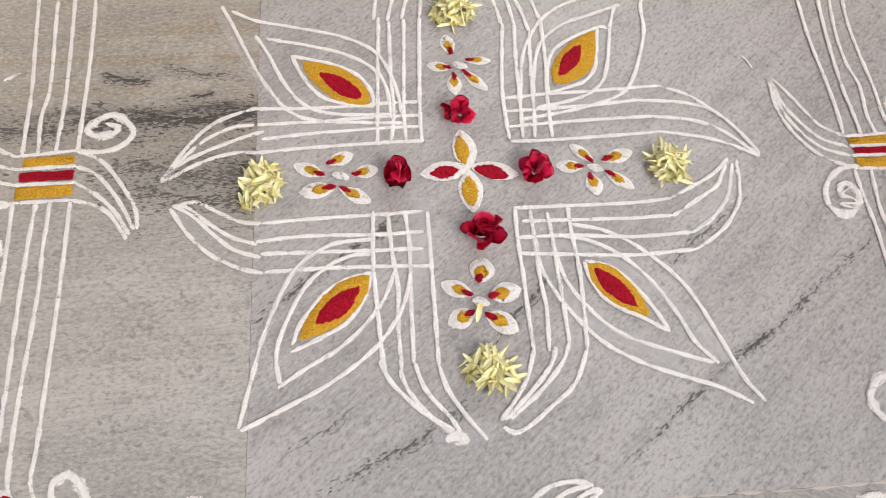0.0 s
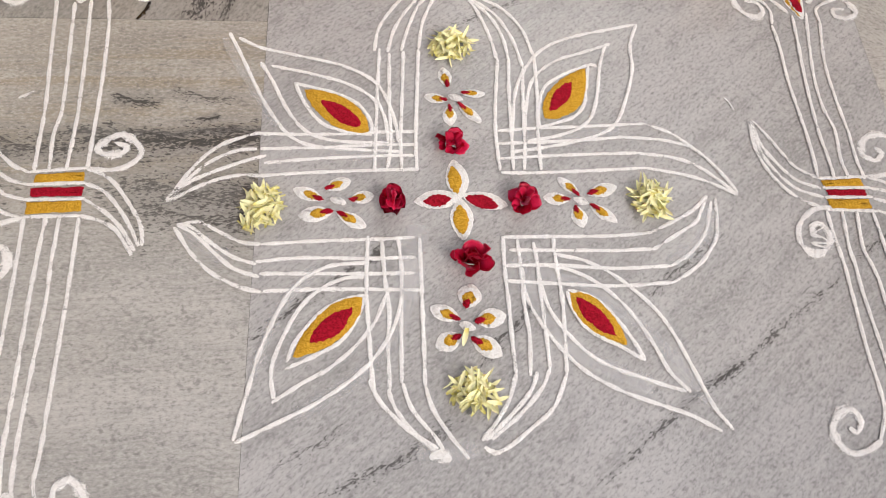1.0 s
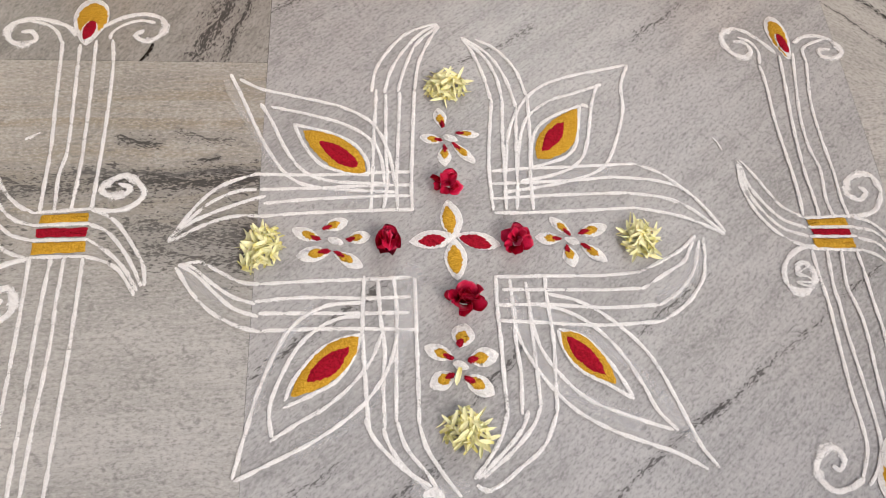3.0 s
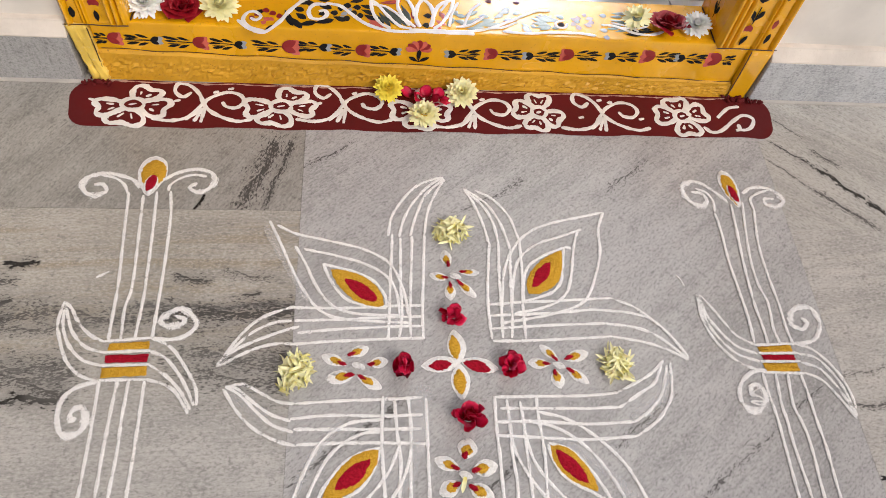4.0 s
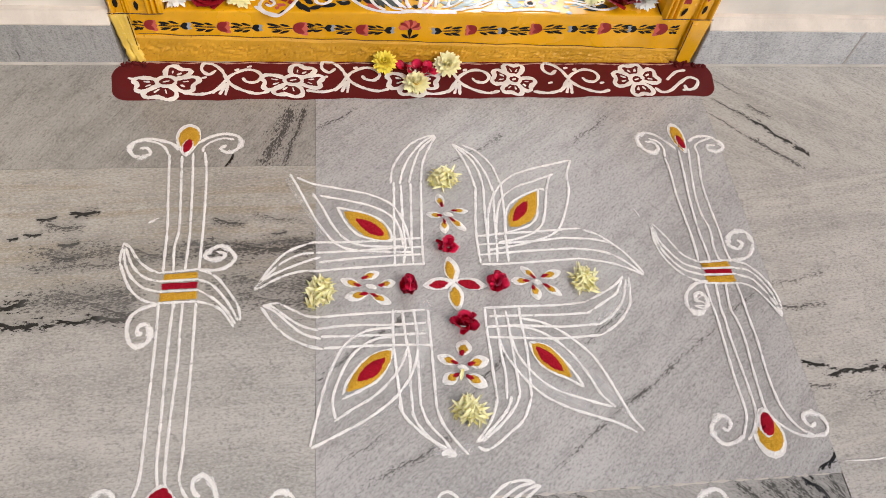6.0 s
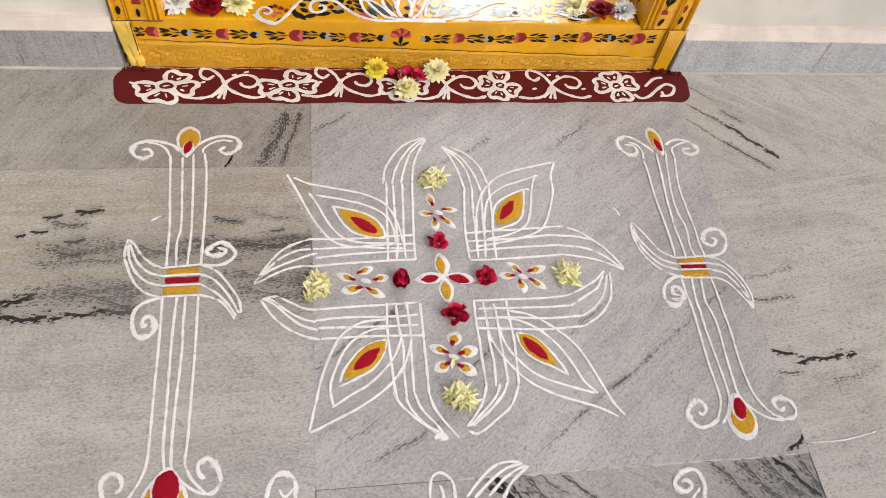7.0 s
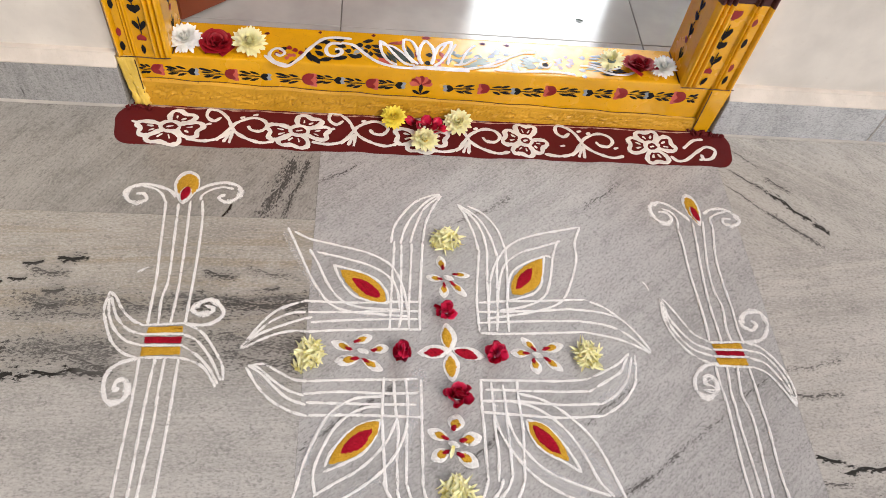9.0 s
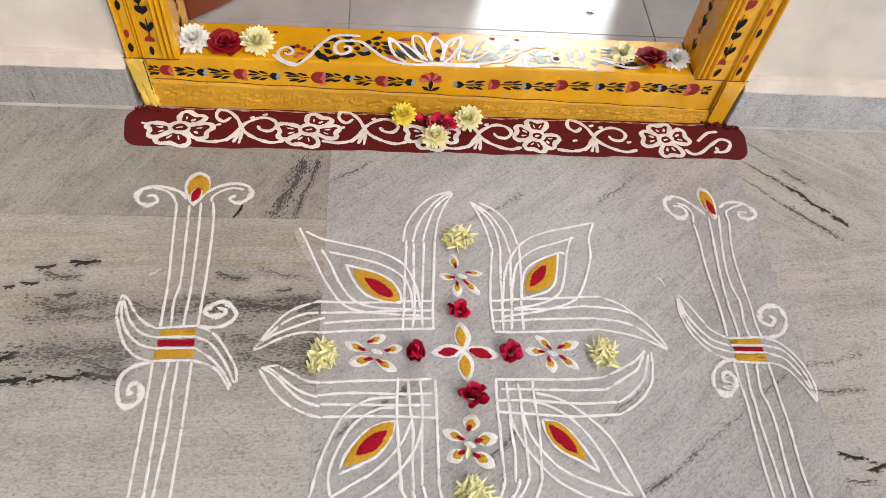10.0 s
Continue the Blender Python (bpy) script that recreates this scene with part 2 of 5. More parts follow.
PINK_EDGE = paint("stained_pink_plaster", (0.46, 0.26, 0.20), 0.9, 0.4, (0.25, 0.10, 0.07), 0.5, 90)
FILLET = paint("pale_cement", (0.52, 0.48, 0.44), 0.9, 0.3, (0.3, 0.27, 0.24), 0.4, 80)
YELLOW = paint("yellow_enamel", (0.79, 0.395, 0.004), 0.24, 0.45, (0.36, 0.16, 0.008), 0.16, 50, 0.55)
ROUGH_YELLOW = paint("flaking_yellow_enamel", (0.62, 0.32, 0.018), 0.5, 0.9, (0.25, 0.10, 0.012), 1.0, 45)
WORN_YELLOW = paint("worn_pale_yellow_paint", (0.85, 0.58, 0.10), 0.55, 0.7, (0.78, 0.66, 0.48), 0.8, 55)
MAROON = paint("maroon_floor_paint", (0.112, 0.008, 0.009), 0.65, 0.15, (0.17, 0.03, 0.025), 0.25, 80)
MAROON.node_tree.nodes["Principled BSDF"].inputs["Specular IOR Level"].default_value = 0.2
MAROON_GLOSS = paint("maroon_enamel", (0.06, 0.008, 0.008), 0.35, 0.1, (0.1, 0.03, 0.02), 0.2, 60)
CRACK = paint("dark_crack", (0.07, 0.03, 0.012), 0.8)
WHITE_PAINT = paint("white_brush_paint", (0.82, 0.79, 0.76), 0.35, 0.35, (0.45, 0.36, 0.33), 0.4, 160, 0.1)
BLACK_PAINT = paint("black_brush_paint", (0.010, 0.010, 0.011), 0.6, 0.1, (0.05, 0.05, 0.05), 0.2, 160)
GREY_PAINT = paint("grey_blue_brush_paint", (0.33, 0.36, 0.37), 0.22, 0.2, (0.1, 0.1, 0.1), 0.2, 160, 0.4)
RED_PAINT = paint("crimson_brush_paint", (0.27, 0.014, 0.016), 0.4, 0.2, (0.12, 0.01, 0.01), 0.2, 160, 0.05)
CORAL_PAINT = paint("coral_brush_paint", (0.60, 0.12, 0.085), 0.22, 0.3, (0.45, 0.04, 0.035), 0.2, 160, 0.4)
GREEN_PAINT = paint("dull_green_brush_paint", (0.16, 0.21, 0.19), 0.22, 0.3, (0.03, 0.05, 0.05), 0.2, 160, 0.4)
BLACK_PAINT.node_tree.nodes["Principled BSDF"].inputs["Specular IOR Level"].default_value = 0.15
DARK_GREEN_PAINT = paint("bottle_green_brush_paint", (0.028, 0.045, 0.034), 0.3, 0.3, (0.010, 0.014, 0.012), 0.2, 160, 0.4)
MAUVE_PAINT = paint("pale_mauve_brush_paint", (0.46, 0.33, 0.33), 0.22, 0.3, (0.30, 0.16, 0.16), 0.2, 160, 0.4)
DOOR_WOOD = paint("brown_door_wood", (0.20, 0.046, 0.016), 0.35, 0.2, (0.05, 0.012, 0.005), 0.15, 40)
TILE = paint("grey_floor_tile", (0.44, 0.43, 0.42), 0.10, 0.04, (0.3, 0.28, 0.26), 0.02, 40)
TILE.node_tree.nodes["Principled BSDF"].inputs["Specular IOR Level"].default_value = 0.55
CHALK = powder("white_rangoli_powder", (0.95, 0.93, 0.91), (0.80, 0.77, 0.75), True, 0.42)
SOFT_CHALK = powder("smudged_white_powder", (0.94, 0.92, 0.90), (0.78, 0.75, 0.73), True, 0.70)
WHITE_POWDER = powder("white_rangoli_fill", (0.92, 0.90, 0.88), (0.74, 0.71, 0.69))
DUST = powder("thin_white_powder_dust", (0.93, 0.92, 0.93), (0.86, 0.85, 0.86), True, 0.55)
_keep = next(n for n in DUST.node_tree.nodes if n.type == "BSDF_PRINCIPLED").inputs["Alpha"]
_thin = math_node(DUST.node_tree, "MULTIPLY", _keep.links[0].from_socket, 0.22)
DUST.node_tree.links.new(_thin, _keep)
GOLD_POWDER = powder("golden_rangoli_powder", (0.74, 0.43, 0.05), (0.46, 0.23, 0.016))
RED_POWDER = powder("crimson_rangoli_powder", (0.46, 0.010, 0.030), (0.24, 0.004, 0.014))


# ---- mesh tools ----
def mesh_object(name, bm, mat, parent=None, label="", smooth=False):
    me = bpy.data.meshes.new(name)
    bm.to_mesh(me)
    bm.free()
    for m in (mat if isinstance(mat, (list, tuple)) else [mat]):
        me.materials.append(m)
    if smooth:
        for f in me.polygons:
            f.use_smooth = True
    ob = new(name, me)
    if parent is not None:
        ob.parent = parent
    return tagged(ob, label)


part = mesh_object


def thing(name, label, category, group="", kind="", at=(0, 0, 0)):
    ob = new(name)
    ob.location = at
    ob.empty_display_size = 0.02
    return tagged(ob, label, category, group, kind)


def box(bm, x0, x1, y0, y1, z0, z1, bevel=0.0, seg=2):
    vs = [bm.verts.new((x, y, z)) for z in (z0, z1) for y in (y0, y1) for x in (x0, x1)]
    fs = [bm.faces.new([vs[i] for i in f]) for f in
          ((0, 2, 3, 1), (4, 5, 7, 6), (0, 1, 5, 4), (2, 6, 7, 3), (0, 4, 6, 2), (1, 3, 7, 5))]
    if bevel:
        edges = list({e for f in fs for e in f.edges})
        bmesh.ops.bevel(bm, geom=edges, offset=bevel, segments=seg, affect="EDGES", profile=0.6)
    return bm


def spline(points, step=0.004, closed=False):
    """Catmull-Rom curve through a few control points."""
    p = [Vector(q) for q in points]
    n = len(p)
    if n == 2 and not closed:
        p = [p[0], (p[0] + p[1]) / 2, p[1]]
        n = 3
    out = []
    for i in range(n if closed else n - 1):
        a, b = p[i], p[(i + 1) % n]
        z = p[(i - 1) % n] if closed or i else a * 2 - b
        c = p[(i + 2) % n] if closed or i + 2 < n else b * 2 - a
        k = max(2, int((b - a).length / step))
        for j in range(k):
            t = j / k
            out.append(0.5 * (2 * a + (b - z) * t + (2 * z - 5 * a + 4 * b - c) * t * t + (3 * a - z - 3 * b + c) * t ** 3))
    if not closed:
        out.append(p[-1])
    return out


def ribbon(bm, pts, half, rise=0.0012, base=0.0004, wobble=0.12, taper=True, place_at=None, rnd=random):
    """A low ridge along a curve on a surface; place_at maps (a, b, height) to the world."""
    put = place_at or (lambda a, b, h: Vector((a, b, h)))
    uv = bm.loops.layers.uv.verify()
    rows, run = [], 0.0
    n = len(pts)
    for i, p in enumerate(pts):
        d = (pts[min(i + 1, n - 1)] - pts[max(i - 1, 0)]).normalized()
        side = Vector((-d.y, d.x))
        w = half * (1 + wobble * math.sin(run * 190 + pts[0].x * 900) + rnd.uniform(-wobble, wobble))
        if taper and (i == 0 or i == n - 1):
            w *= 0.55
        if i:
            run += (p - pts[i - 1]).length
        row = []
        for k, o in enumerate((-1, -0.5, 0, 0.5, 1)):
            q = p + side * (o * w)
            row.append((bm.verts.new(put(q.x, q.y, base + rise * (1 - o * o))), (run, 0.5 + o / 2)))
        rows.append(row)
    for r0, r1 in zip(rows, rows[1:]):
        for k in range(4):
            quad = (r0[k], r1[k], r1[k + 1], r0[k + 1])
            f = bm.faces.new([v for v, _ in quad])
            for loop, (_, t) in zip(f.loops, quad):
                loop[uv].uv = t
    return bm


def mound(bm, outline, rise=0.0016, base=0.0006, jitter=0.0004, place_at=None, rnd=random):
    """A thin heap filling a closed outline."""
    put = place_at or (lambda a, b, h: Vector((a, b, h)))
    pts = [p + Vector((rnd.uniform(-jitter, jitter), rnd.uniform(-jitter, jitter))) for p in outline]
    mid = sum(pts, Vector((0, 0))) / len(pts)
    rings = []
    for s, h in ((1.0, 0.0), (0.93, 0.6), (0.6, 0.9)):
        rings.append([bm.verts.new(put(*(mid + (p - mid) * s), base + rise * h)) for p in pts])
    top = bm.verts.new(put(*mid, base + rise))
    n = len(pts)
    for a, b in zip(rings, rings[1:]):
        for i in range(n):
            bm.faces.new((a[i], a[(i + 1) % n], b[(i + 1) % n], b[i]))
    for i in range(n):
        bm.faces.new((rings[-1][i], rings[-1][(i + 1) % n], top))
    bmesh.ops.recalc_face_normals(bm, faces=bm.faces)
    return bm


def mm(points):
    return [Vector((x / 1000, y / 1000)) for x, y in points]


_layer = [0]


def chalk(owner, *points, width=7.7, mat=None, name="powder_line"):
    """One hand-sprinkled powder line on the floor, through control points in millimetres."""
    _layer[0] = (_layer[0] + 1) % 9
    bm = ribbon(bmesh.new(), spline(mm(points)), width / 2000, 0.0011, 0.0003 + 0.00007 * _layer[0])
    if width == 11:
        ribbon(bm, spline(mm(points[len(points) // 3:-2])), 0.0074, 0.0010, 0.0003, 0.25)
    return part(name, bm, mat or CHALK, owner, smooth=True)


def leaf_outline(base, tip, half, lean=0.0, fat=0.5, n=20, power=0.75):
    """Outline of a leaf from base to tip (metres), widest at the share fat of its length."""
    axis = tip - base
    side = Vector((-axis.y, axis.x)).normalized()
    out = []
    for k in range(2 * n):
        t = k / n if k <= n else 2 - k / n
        s = 1 if k <= n else -1
        w = math.sin(math.pi * t ** (math.log(0.5) / math.log(fat))) ** power
        out.append(base + axis * t + side * half * (s * w + lean * math.sin(math.pi * t)))
    return out


def fill(owner, mat, base, tip, half, lean=0.0, fat=0.5, lift=0.0, name="powder_fill", power=0.75):
    b, t = mm((base, tip))
    if mat is WHITE_POWDER:
        half = half - 2
    bm = mound(bmesh.new(), leaf_outline(b, t, half / 1000, lean, fat, 26, power), 0.0016, 0.0009 + lift, 0.0009)
    ob = part(name, bm, mat, owner, smooth=True)
    if mat is WHITE_POWDER:
        rim = leaf_outline(b, t, half / 1000, lean, fat, 26, power)
        part("powder_rim", ribbon(bmesh.new(), rim + rim[:1], 0.0022, 0.0009, 0.0007 + lift, 0.2, False), SOFT_CHALK, ob, smooth=True)
    return ob


# ---- floor ----
floor = thing("floor", "polished grey streaked marble slabs laid with tight joints", "floor", kind="structure")
part("bed", box(bmesh.new(), -3.2, 3.6, -4.2, 0.06, -0.12, -0.0035), GROUT, floor, "grey cement bed in the joints")


def slab(x0, x1, y0, y1, mat, g=0.0006, bevel=0.0004):
    return part("slab", box(bmesh.new(), x0 + g, x1 - g, y0 + g, y1 - g, -0.03, 0.0, bevel, 1), mat, floor)


slab(-1.30, -0.1893, -0.2719, 0.05, BACK_SLAB, 0.0002, 0.0002)
slab(-0.189, 0.595, -0.880, 0.05, GREY_SLAB, 0.0001, 0.0001)
slab(0.595, 1.50, -0.298, 0.05, CORNER_SLAB, 0.0001, 0.0001)
slab(-1.30, -0.1889, -1.22, -0.272, BROWN_SLAB, 0.0003, 0.0002)
slab(0.595, 1.50, -1.70, -0.298, RIGHT_SLAB, 0.0001, 0.0001)
slab(-0.188, 0.594, -1.70, -0.880, DARK_SLAB)
slab(-1.30, -0.188, -2.10, -1.22, RIGHT_SLAB)
slab(-0.188, 0.400, -2.6, -1.70, BACK_SLAB)
slab(0.400, 1.50, -2.6, -1.70, RIGHT_SLAB)
slab(-3.2, -1.30, -1.22, 0.05, GREY_SLAB)
slab(-3.2, -1.30, -2.6, -1.22, BACK_SLAB)
slab(1.50, 3.6, -1.2, 0.05, GREY_SLAB)
slab(1.50, 3.6, -2.6, -1.2, BACK_SLAB)
slab(-1.30, -0.188, -2.6, -2.10, GREY_SLAB)
slab(-3.2, 3.6, -4.2, -2.6, GREY_SLAB)

part("joint_filler", ribbon(bmesh.new(), spline([Vector((0.02 + 0.0573 * k, -0.8802 + 0.0005 * math.sin(k * 2.1))) for k in range(11)], 0.004), 0.0010, 0.0004, 0.0001, 0.9), FILLET, floor, "pale cement in a slab joint")

gm = bmesh.new()
bmesh.ops.create_grid(gm, x_segments=2, y_segments=2, size=400)
bmesh.ops.translate(gm, verts=gm.verts, vec=(0, 0, -0.14))
GROUND = paint("dusty_ground", (0.28, 0.24, 0.19), 0.95, 0.4, (0.16, 0.13, 0.1), 0.5, 8)
tagged(part("ground", gm, GROUND), "dusty bare ground beyond the marble floor", "ground", kind="structure")


# ---- wall with doorway ----
wall = thing("wall_north", "cream painted plaster wall round a doorway", "wall", kind="structure")
WALL_Y, WALL_BACK = 0.012, 0.14
bm = bmesh.new()
for x0, x1, z0, z1 in ((-3.2, -0.56, 0, 3.0), (0.61, 3.6, 0, 3.0), (-0.56, 0.61, 2.16, 3.0)):
    box(bm, x0, x1, WALL_Y, WALL_BACK, z0, z1)
part("plaster", bm, WALL, wall)


def skirting(x0, x1, lip=None, mat=SKIRT):
    """One marble skirting length; lip: the run of plaster that goes on over it and the next one."""
    bm = box(bmesh.new(), x0, x1, -0.012, WALL_Y, 0.0, 0.092, 0.0015, 1)
    ob = tagged(part("skirting", bm, mat), "bluish grey veined marble skirting along the wall", "skirting", kind="structure")
    if not lip:
        return ob
    bm = box(bmesh.new(), lip[0], lip[1], -0.0125, WALL_Y + 0.002, 0.0905, 0.116, 0.003, 2)
    for v in bm.verts:
        if v.co.z > 0.1:
            v.co.y += 0.0135
    part("plaster_lip", bm, LIP, ob, "rough pinkish plaster lip")
    bm = box(bmesh.new(), lip[0], lip[1], -0.018, -0.011, 0.0, 0.0025)
    part("joint_line", bm, FILLET, ob, "pale cement fillet")
    return ob


skirting(-3.2, -1.402, None, SKIRT_WEST)
skirting(-1.398, -0.5565, (-3.2, -0.5565), SKIRT_WEST)
joint_owner = skirting(0.604, 0.9489, (0.604, 3.6))
skirting(0.9511, 3.6)
part("cement_joint", box(bmesh.new(), 0.9490, 0.9510, -0.0122, WALL_Y, 0.0026, 0.0900), FILLET, joint_owner, "pale cement joint")


# added wall out of view: holds back western sky to darken the left
side = thing("west_sky_blocker", "plain added wall out of view that shades the left side", "wall", kind="structure")
part("plaster", box(bmesh.new(), -1.67, -1.55, -2.6, -0.02, 0.0, 2.7), WALL, side)


# ---- inner room ----
room = thing("inner_room", "plain pale room behind the doorway", "room", kind="structure")
RF, RB = 0.047, 2.9
bm = bmesh.new()
box(bm, -2.0, -1.88, WALL_BACK, RB, 0, 3.0)
box(bm, 2.6, 2.72, WALL_BACK, RB, 0, 3.0)
WX0, WX1, WZ0, WZ1 = 0.50, 1.45, 0.75, 2.82
for x0, x1, z0, z1 in ((-2.0, WX0, 0, 3.0), (WX1, 2.72, 0, 3.0), (WX0, WX1, 0, WZ0), (WX0, WX1, WZ1, 3.0)):
    box(bm, x0, x1, RB, RB + 0.12, z0, z1)
part("room_wall", bm, WALL, room)
tagged(part("ceiling", box(bmesh.new(), -2.0, 2.72, WALL_BACK, RB + 0.12, 3.0, 3.1), WALL), "white plaster ceiling of the room", "ceiling", kind="structure")
inner_floor = thing("inner_floor", "smooth grey vitrified tile floor indoors", "floor", kind="structure")
part("bed", box(bmesh.new(), -2.0, 2.72, 0.10, RB, -0.1, RF - 0.004), GROUT, inner_floor)
xs = [-1.465, -0.815, -0.165, 0.485, 1.135, 1.785]
ys = [0.105, 0.203, 0.853, 1.503, 2.153, 2.803]
for x in xs:
    for y0, y1 in zip(ys, ys[1:]):
        part("tile", box(bmesh.new(), x + 0.001, x + 0.649, y0 + 0.001, y1 - 0.001, RF - 0.01, RF, 0.0008, 1), TILE, inner_floor)

WINDOW_GLOW = bpy.data.materials.new("daylight_outside")
WINDOW_GLOW.use_nodes = True
nt = WINDOW_GLOW.node_tree
nt.nodes.remove(nt.nodes["Principled BSDF"])
em = node(nt, "ShaderNodeEmission", Strength=15.0)
em.inputs["Color"].default_value = (0.93, 0.97, 1.0, 1)
nt.links.new(em.outputs[0], nt.nodes["Material Output"].inputs[0])
tagged(part("backdrop", box(bmesh.new(), WX0 - 0.1, WX1 + 0.1, RB + 0.15, RB + 0.16, WZ0 - 0.1, WZ1 + 0.1), WINDOW_GLOW),
       "bright daylight outside the room's window", "backdrop", kind="structure")
window = thing("window_1", "open window with a plain white frame", "window", kind="structure")
FRAME_WHITE = paint("white_window_paint", (0.75, 0.74, 0.72), 0.5)
for x0, x1, z0, z1 in ((WX0, WX0 + 0.04, WZ0, WZ1), (WX1 - 0.04, WX1, WZ0, WZ1), (WX0 + 0.04, WX1 - 0.04, WZ0, WZ0 + 0.04), (WX0 + 0.04, WX1 - 0.04, WZ1 - 0.04, WZ1)):
    part("window_frame", box(bmesh.new(), x0, x1, RB + 0.03, RB + 0.09, z0, z1, 0.004, 1), FRAME_WHITE, window)


# ---- door frame ----
door_frame = thing("door_frame", "yellow enamelled wooden door frame with painted flowers", "door frame")
TOP = 0.118
IL, IR = -0.458, 0.497
bm = box(bmesh.new(), -0.522, 0.562, 0.0, 0.098, 0.030, TOP, 0.004, 2)
threshold = part("threshold", bm, YELLOW, door_frame)
bm = bmesh.new()
NX, NZ = 260, 12
rows = []
for j in range(NZ + 1):
    row = []
    for i in range(NX + 1):
        t, u = i / NX, j / NZ
        x = -0.5215 + 1.083 * t
        top = 0.062 - 0.028 * t + 0.003 * noise.noise((x * 14, 3, 0))
        lump = noise.noise((x * 60, u * 4, 1)) * 0.5 + noise.noise((x * 210, u * 13, 4)) * 0.7
        y = -0.0045 - 0.0040 * max(-0.4, lump) * math.sin(math.pi * min(1, 0.1 + 0.9 * u)) - 0.002 * (1 - u)
        row.append(bm.verts.new((x, y if j < NZ else 0.002, top * u)))
    rows.append(row)
for a, b in zip(rows, rows[1:]):
    for i in range(NX):
        bm.faces.new((a[i], a[i + 1], b[i + 1], b[i]))
box(bm, -0.520, 0.560, 0.001, 0.096, 0.0, 0.032)
part("threshold_base", bm, ROUGH_YELLOW, door_frame, "flaking rough yellow lower strip")
bm = box(bmesh.new(), 0.5625, 0.603, -0.008, 0.098, 0.0, 0.1135, 0.004, 2)
for v in bm.verts:
    if v.co.x > 0.5725:
        v.co.x -= 0.006 * (1 - v.co.z / 0.1135)
part("end_block", bm, YELLOW, door_frame)
bm = box(bmesh.new(), -0.556, -0.5235, -0.008, 0.098, 0.0, 0.1135, 0.003, 1)
bmesh.ops.subdivide_edges(bm, edges=[e for e in bm.edges if e.calc_length() > 0.02], cuts=14, use_grid_fill=True)
for v in bm.verts:
    if v.co.y < 0.03:
        low = 1 - v.co.z / 0.1135
        n = noise.noise(v.co * 70) + 0.7 * noise.noise(v.co * 190)
        v.co.y -= 0.0035 * max(-0.3, n) + 0.004 * low * low
        v.co.x += 0.0045 * n * (0.4 + low) + (0.012 * low if v.co.x < -0.54 else 0.010 * low * low)
part("end_block", bm, WORN_YELLOW, door_frame, "pale worn yellow foot with ragged paint", True)
bm = bmesh.new()
ribbon(bm, spline([Vector((-0.520 + 0.0415 * k, -0.0115 + 0.0016 * math.sin(k * 2.7))) for k in range(27)], 0.004), 0.0011, 0.0010, 0.0006, 0.8)
part("plaster_edge", bm, PINK_EDGE, door_frame, "thin pinkish plaster edge along the foot", True)


def jamb(x_in, x_out):
    """One upright: flat centre strip between two reeded mouldings, yellow below and maroon above."""
    s = 1 if x_out > x_in else -1
    w = abs(x_out - x_in)
    def reeds(a0, a1, n, depth):
        out = []
        for i in range(n * 6 + 1):
            t = i / (n * 6)
            out.append((a0 + (a1 - a0) * t, depth * abs(math.sin(math.pi * n * t)) ** 0.7))
        return out
    line = [(0.0, -0.098), (0.0, -0.004)] + reeds(0.02, 0.32, 3, 0.008) + [(0.33, -0.001), (0.62, -0.001)] \
        + reeds(0.63, 0.74, 2, 0.006) + [(0.75, 0.002), (0.88, 0.002)] + reeds(0.89, 1.0, 1, 0.010) + [(1.0, -0.02), (1.0, -0.098)]
    for z0, z1, mat, nm in ((TOP - 0.004, 0.304, YELLOW, "jamb"), (0.304, 2.10, MAROON_GLOSS, "jamb_upper")):
        bm = bmesh.new()
        rows = []
        for z in (z0, z1):
            rows.append([bm.verts.new((x_in + s * w * a, -d, z)) for a, d in line])
        n = len(line)
        for i in range(n):
            bm.faces.new((rows[0][i], rows[0][(i + 1) % n], rows[1][(i + 1) % n], rows[1][i]))
        bm.faces.new(rows[0])
        bm.faces.new(rows[1][::-1])
        bmesh.ops.recalc_face_normals(bm, faces=bm.faces)
        part(nm, bm, mat, door_frame, "dark maroon enamel upright" if nm == "jamb_upper" else "")


jamb(IL, -0.552)
jamb(IR, 0.603)
part("head", box(bmesh.new(), -0.552, 0.603, 0.0, 0.098, 2.06, 2.16, 0.004, 2), MAROON_GLOSS, door_frame, "dark maroon head")

door = thing("door_1", "brown polished wooden door leaf standing open inwards", "door", kind="structure")
bm = box(bmesh.new(), 0.0, 0.90, 0.0, 0.036, 0.0, 1.95, 0.003, 1)
bmesh.ops.transform(bm, matrix=pose(-0.478, 0.172, RF + 0.012, 0, 0, 43), verts=bm.verts)
part("door_leaf", bm, DOOR_WOOD, door)


# ---- maroon band painted on the floor ----
band = thing("painted_band", "maroon painted floor band with white floral scrolls before the doorway", "floor painting")
edge = []
for cx, cy, a0 in ((0.600, -0.068, -90), (0.604, -0.040, 0), (-0.540, -0.045, 90), (-0.535, -0.075, 180)):
    for k in range(7):
        a = radians(a0 + 15 * k)
        edge.append(Vector((cx + 0.034 * math.cos(a), cy + 0.036 * math.sin(a))))
edge2 = []
for i, p in enumerate(edge):
    q = edge[(i + 1) % len(edge)]
    k = max(1, int((q - p).length / 0.02))
    for j in range(k):
        r = p.lerp(q, j / k)
        edge2.append(r + Vector((0, 0.0016 * math.sin(r.x * 37) + 0.001 * math.sin(r.x * 91))))
bm = bmesh.new()
f = bm.faces.new([bm.verts.new((p.x, p.y, 0.0004)) for p in edge2])
bmesh.ops.triangulate(bm, faces=[f])
part("paint_ground", bm, MAROON, band)


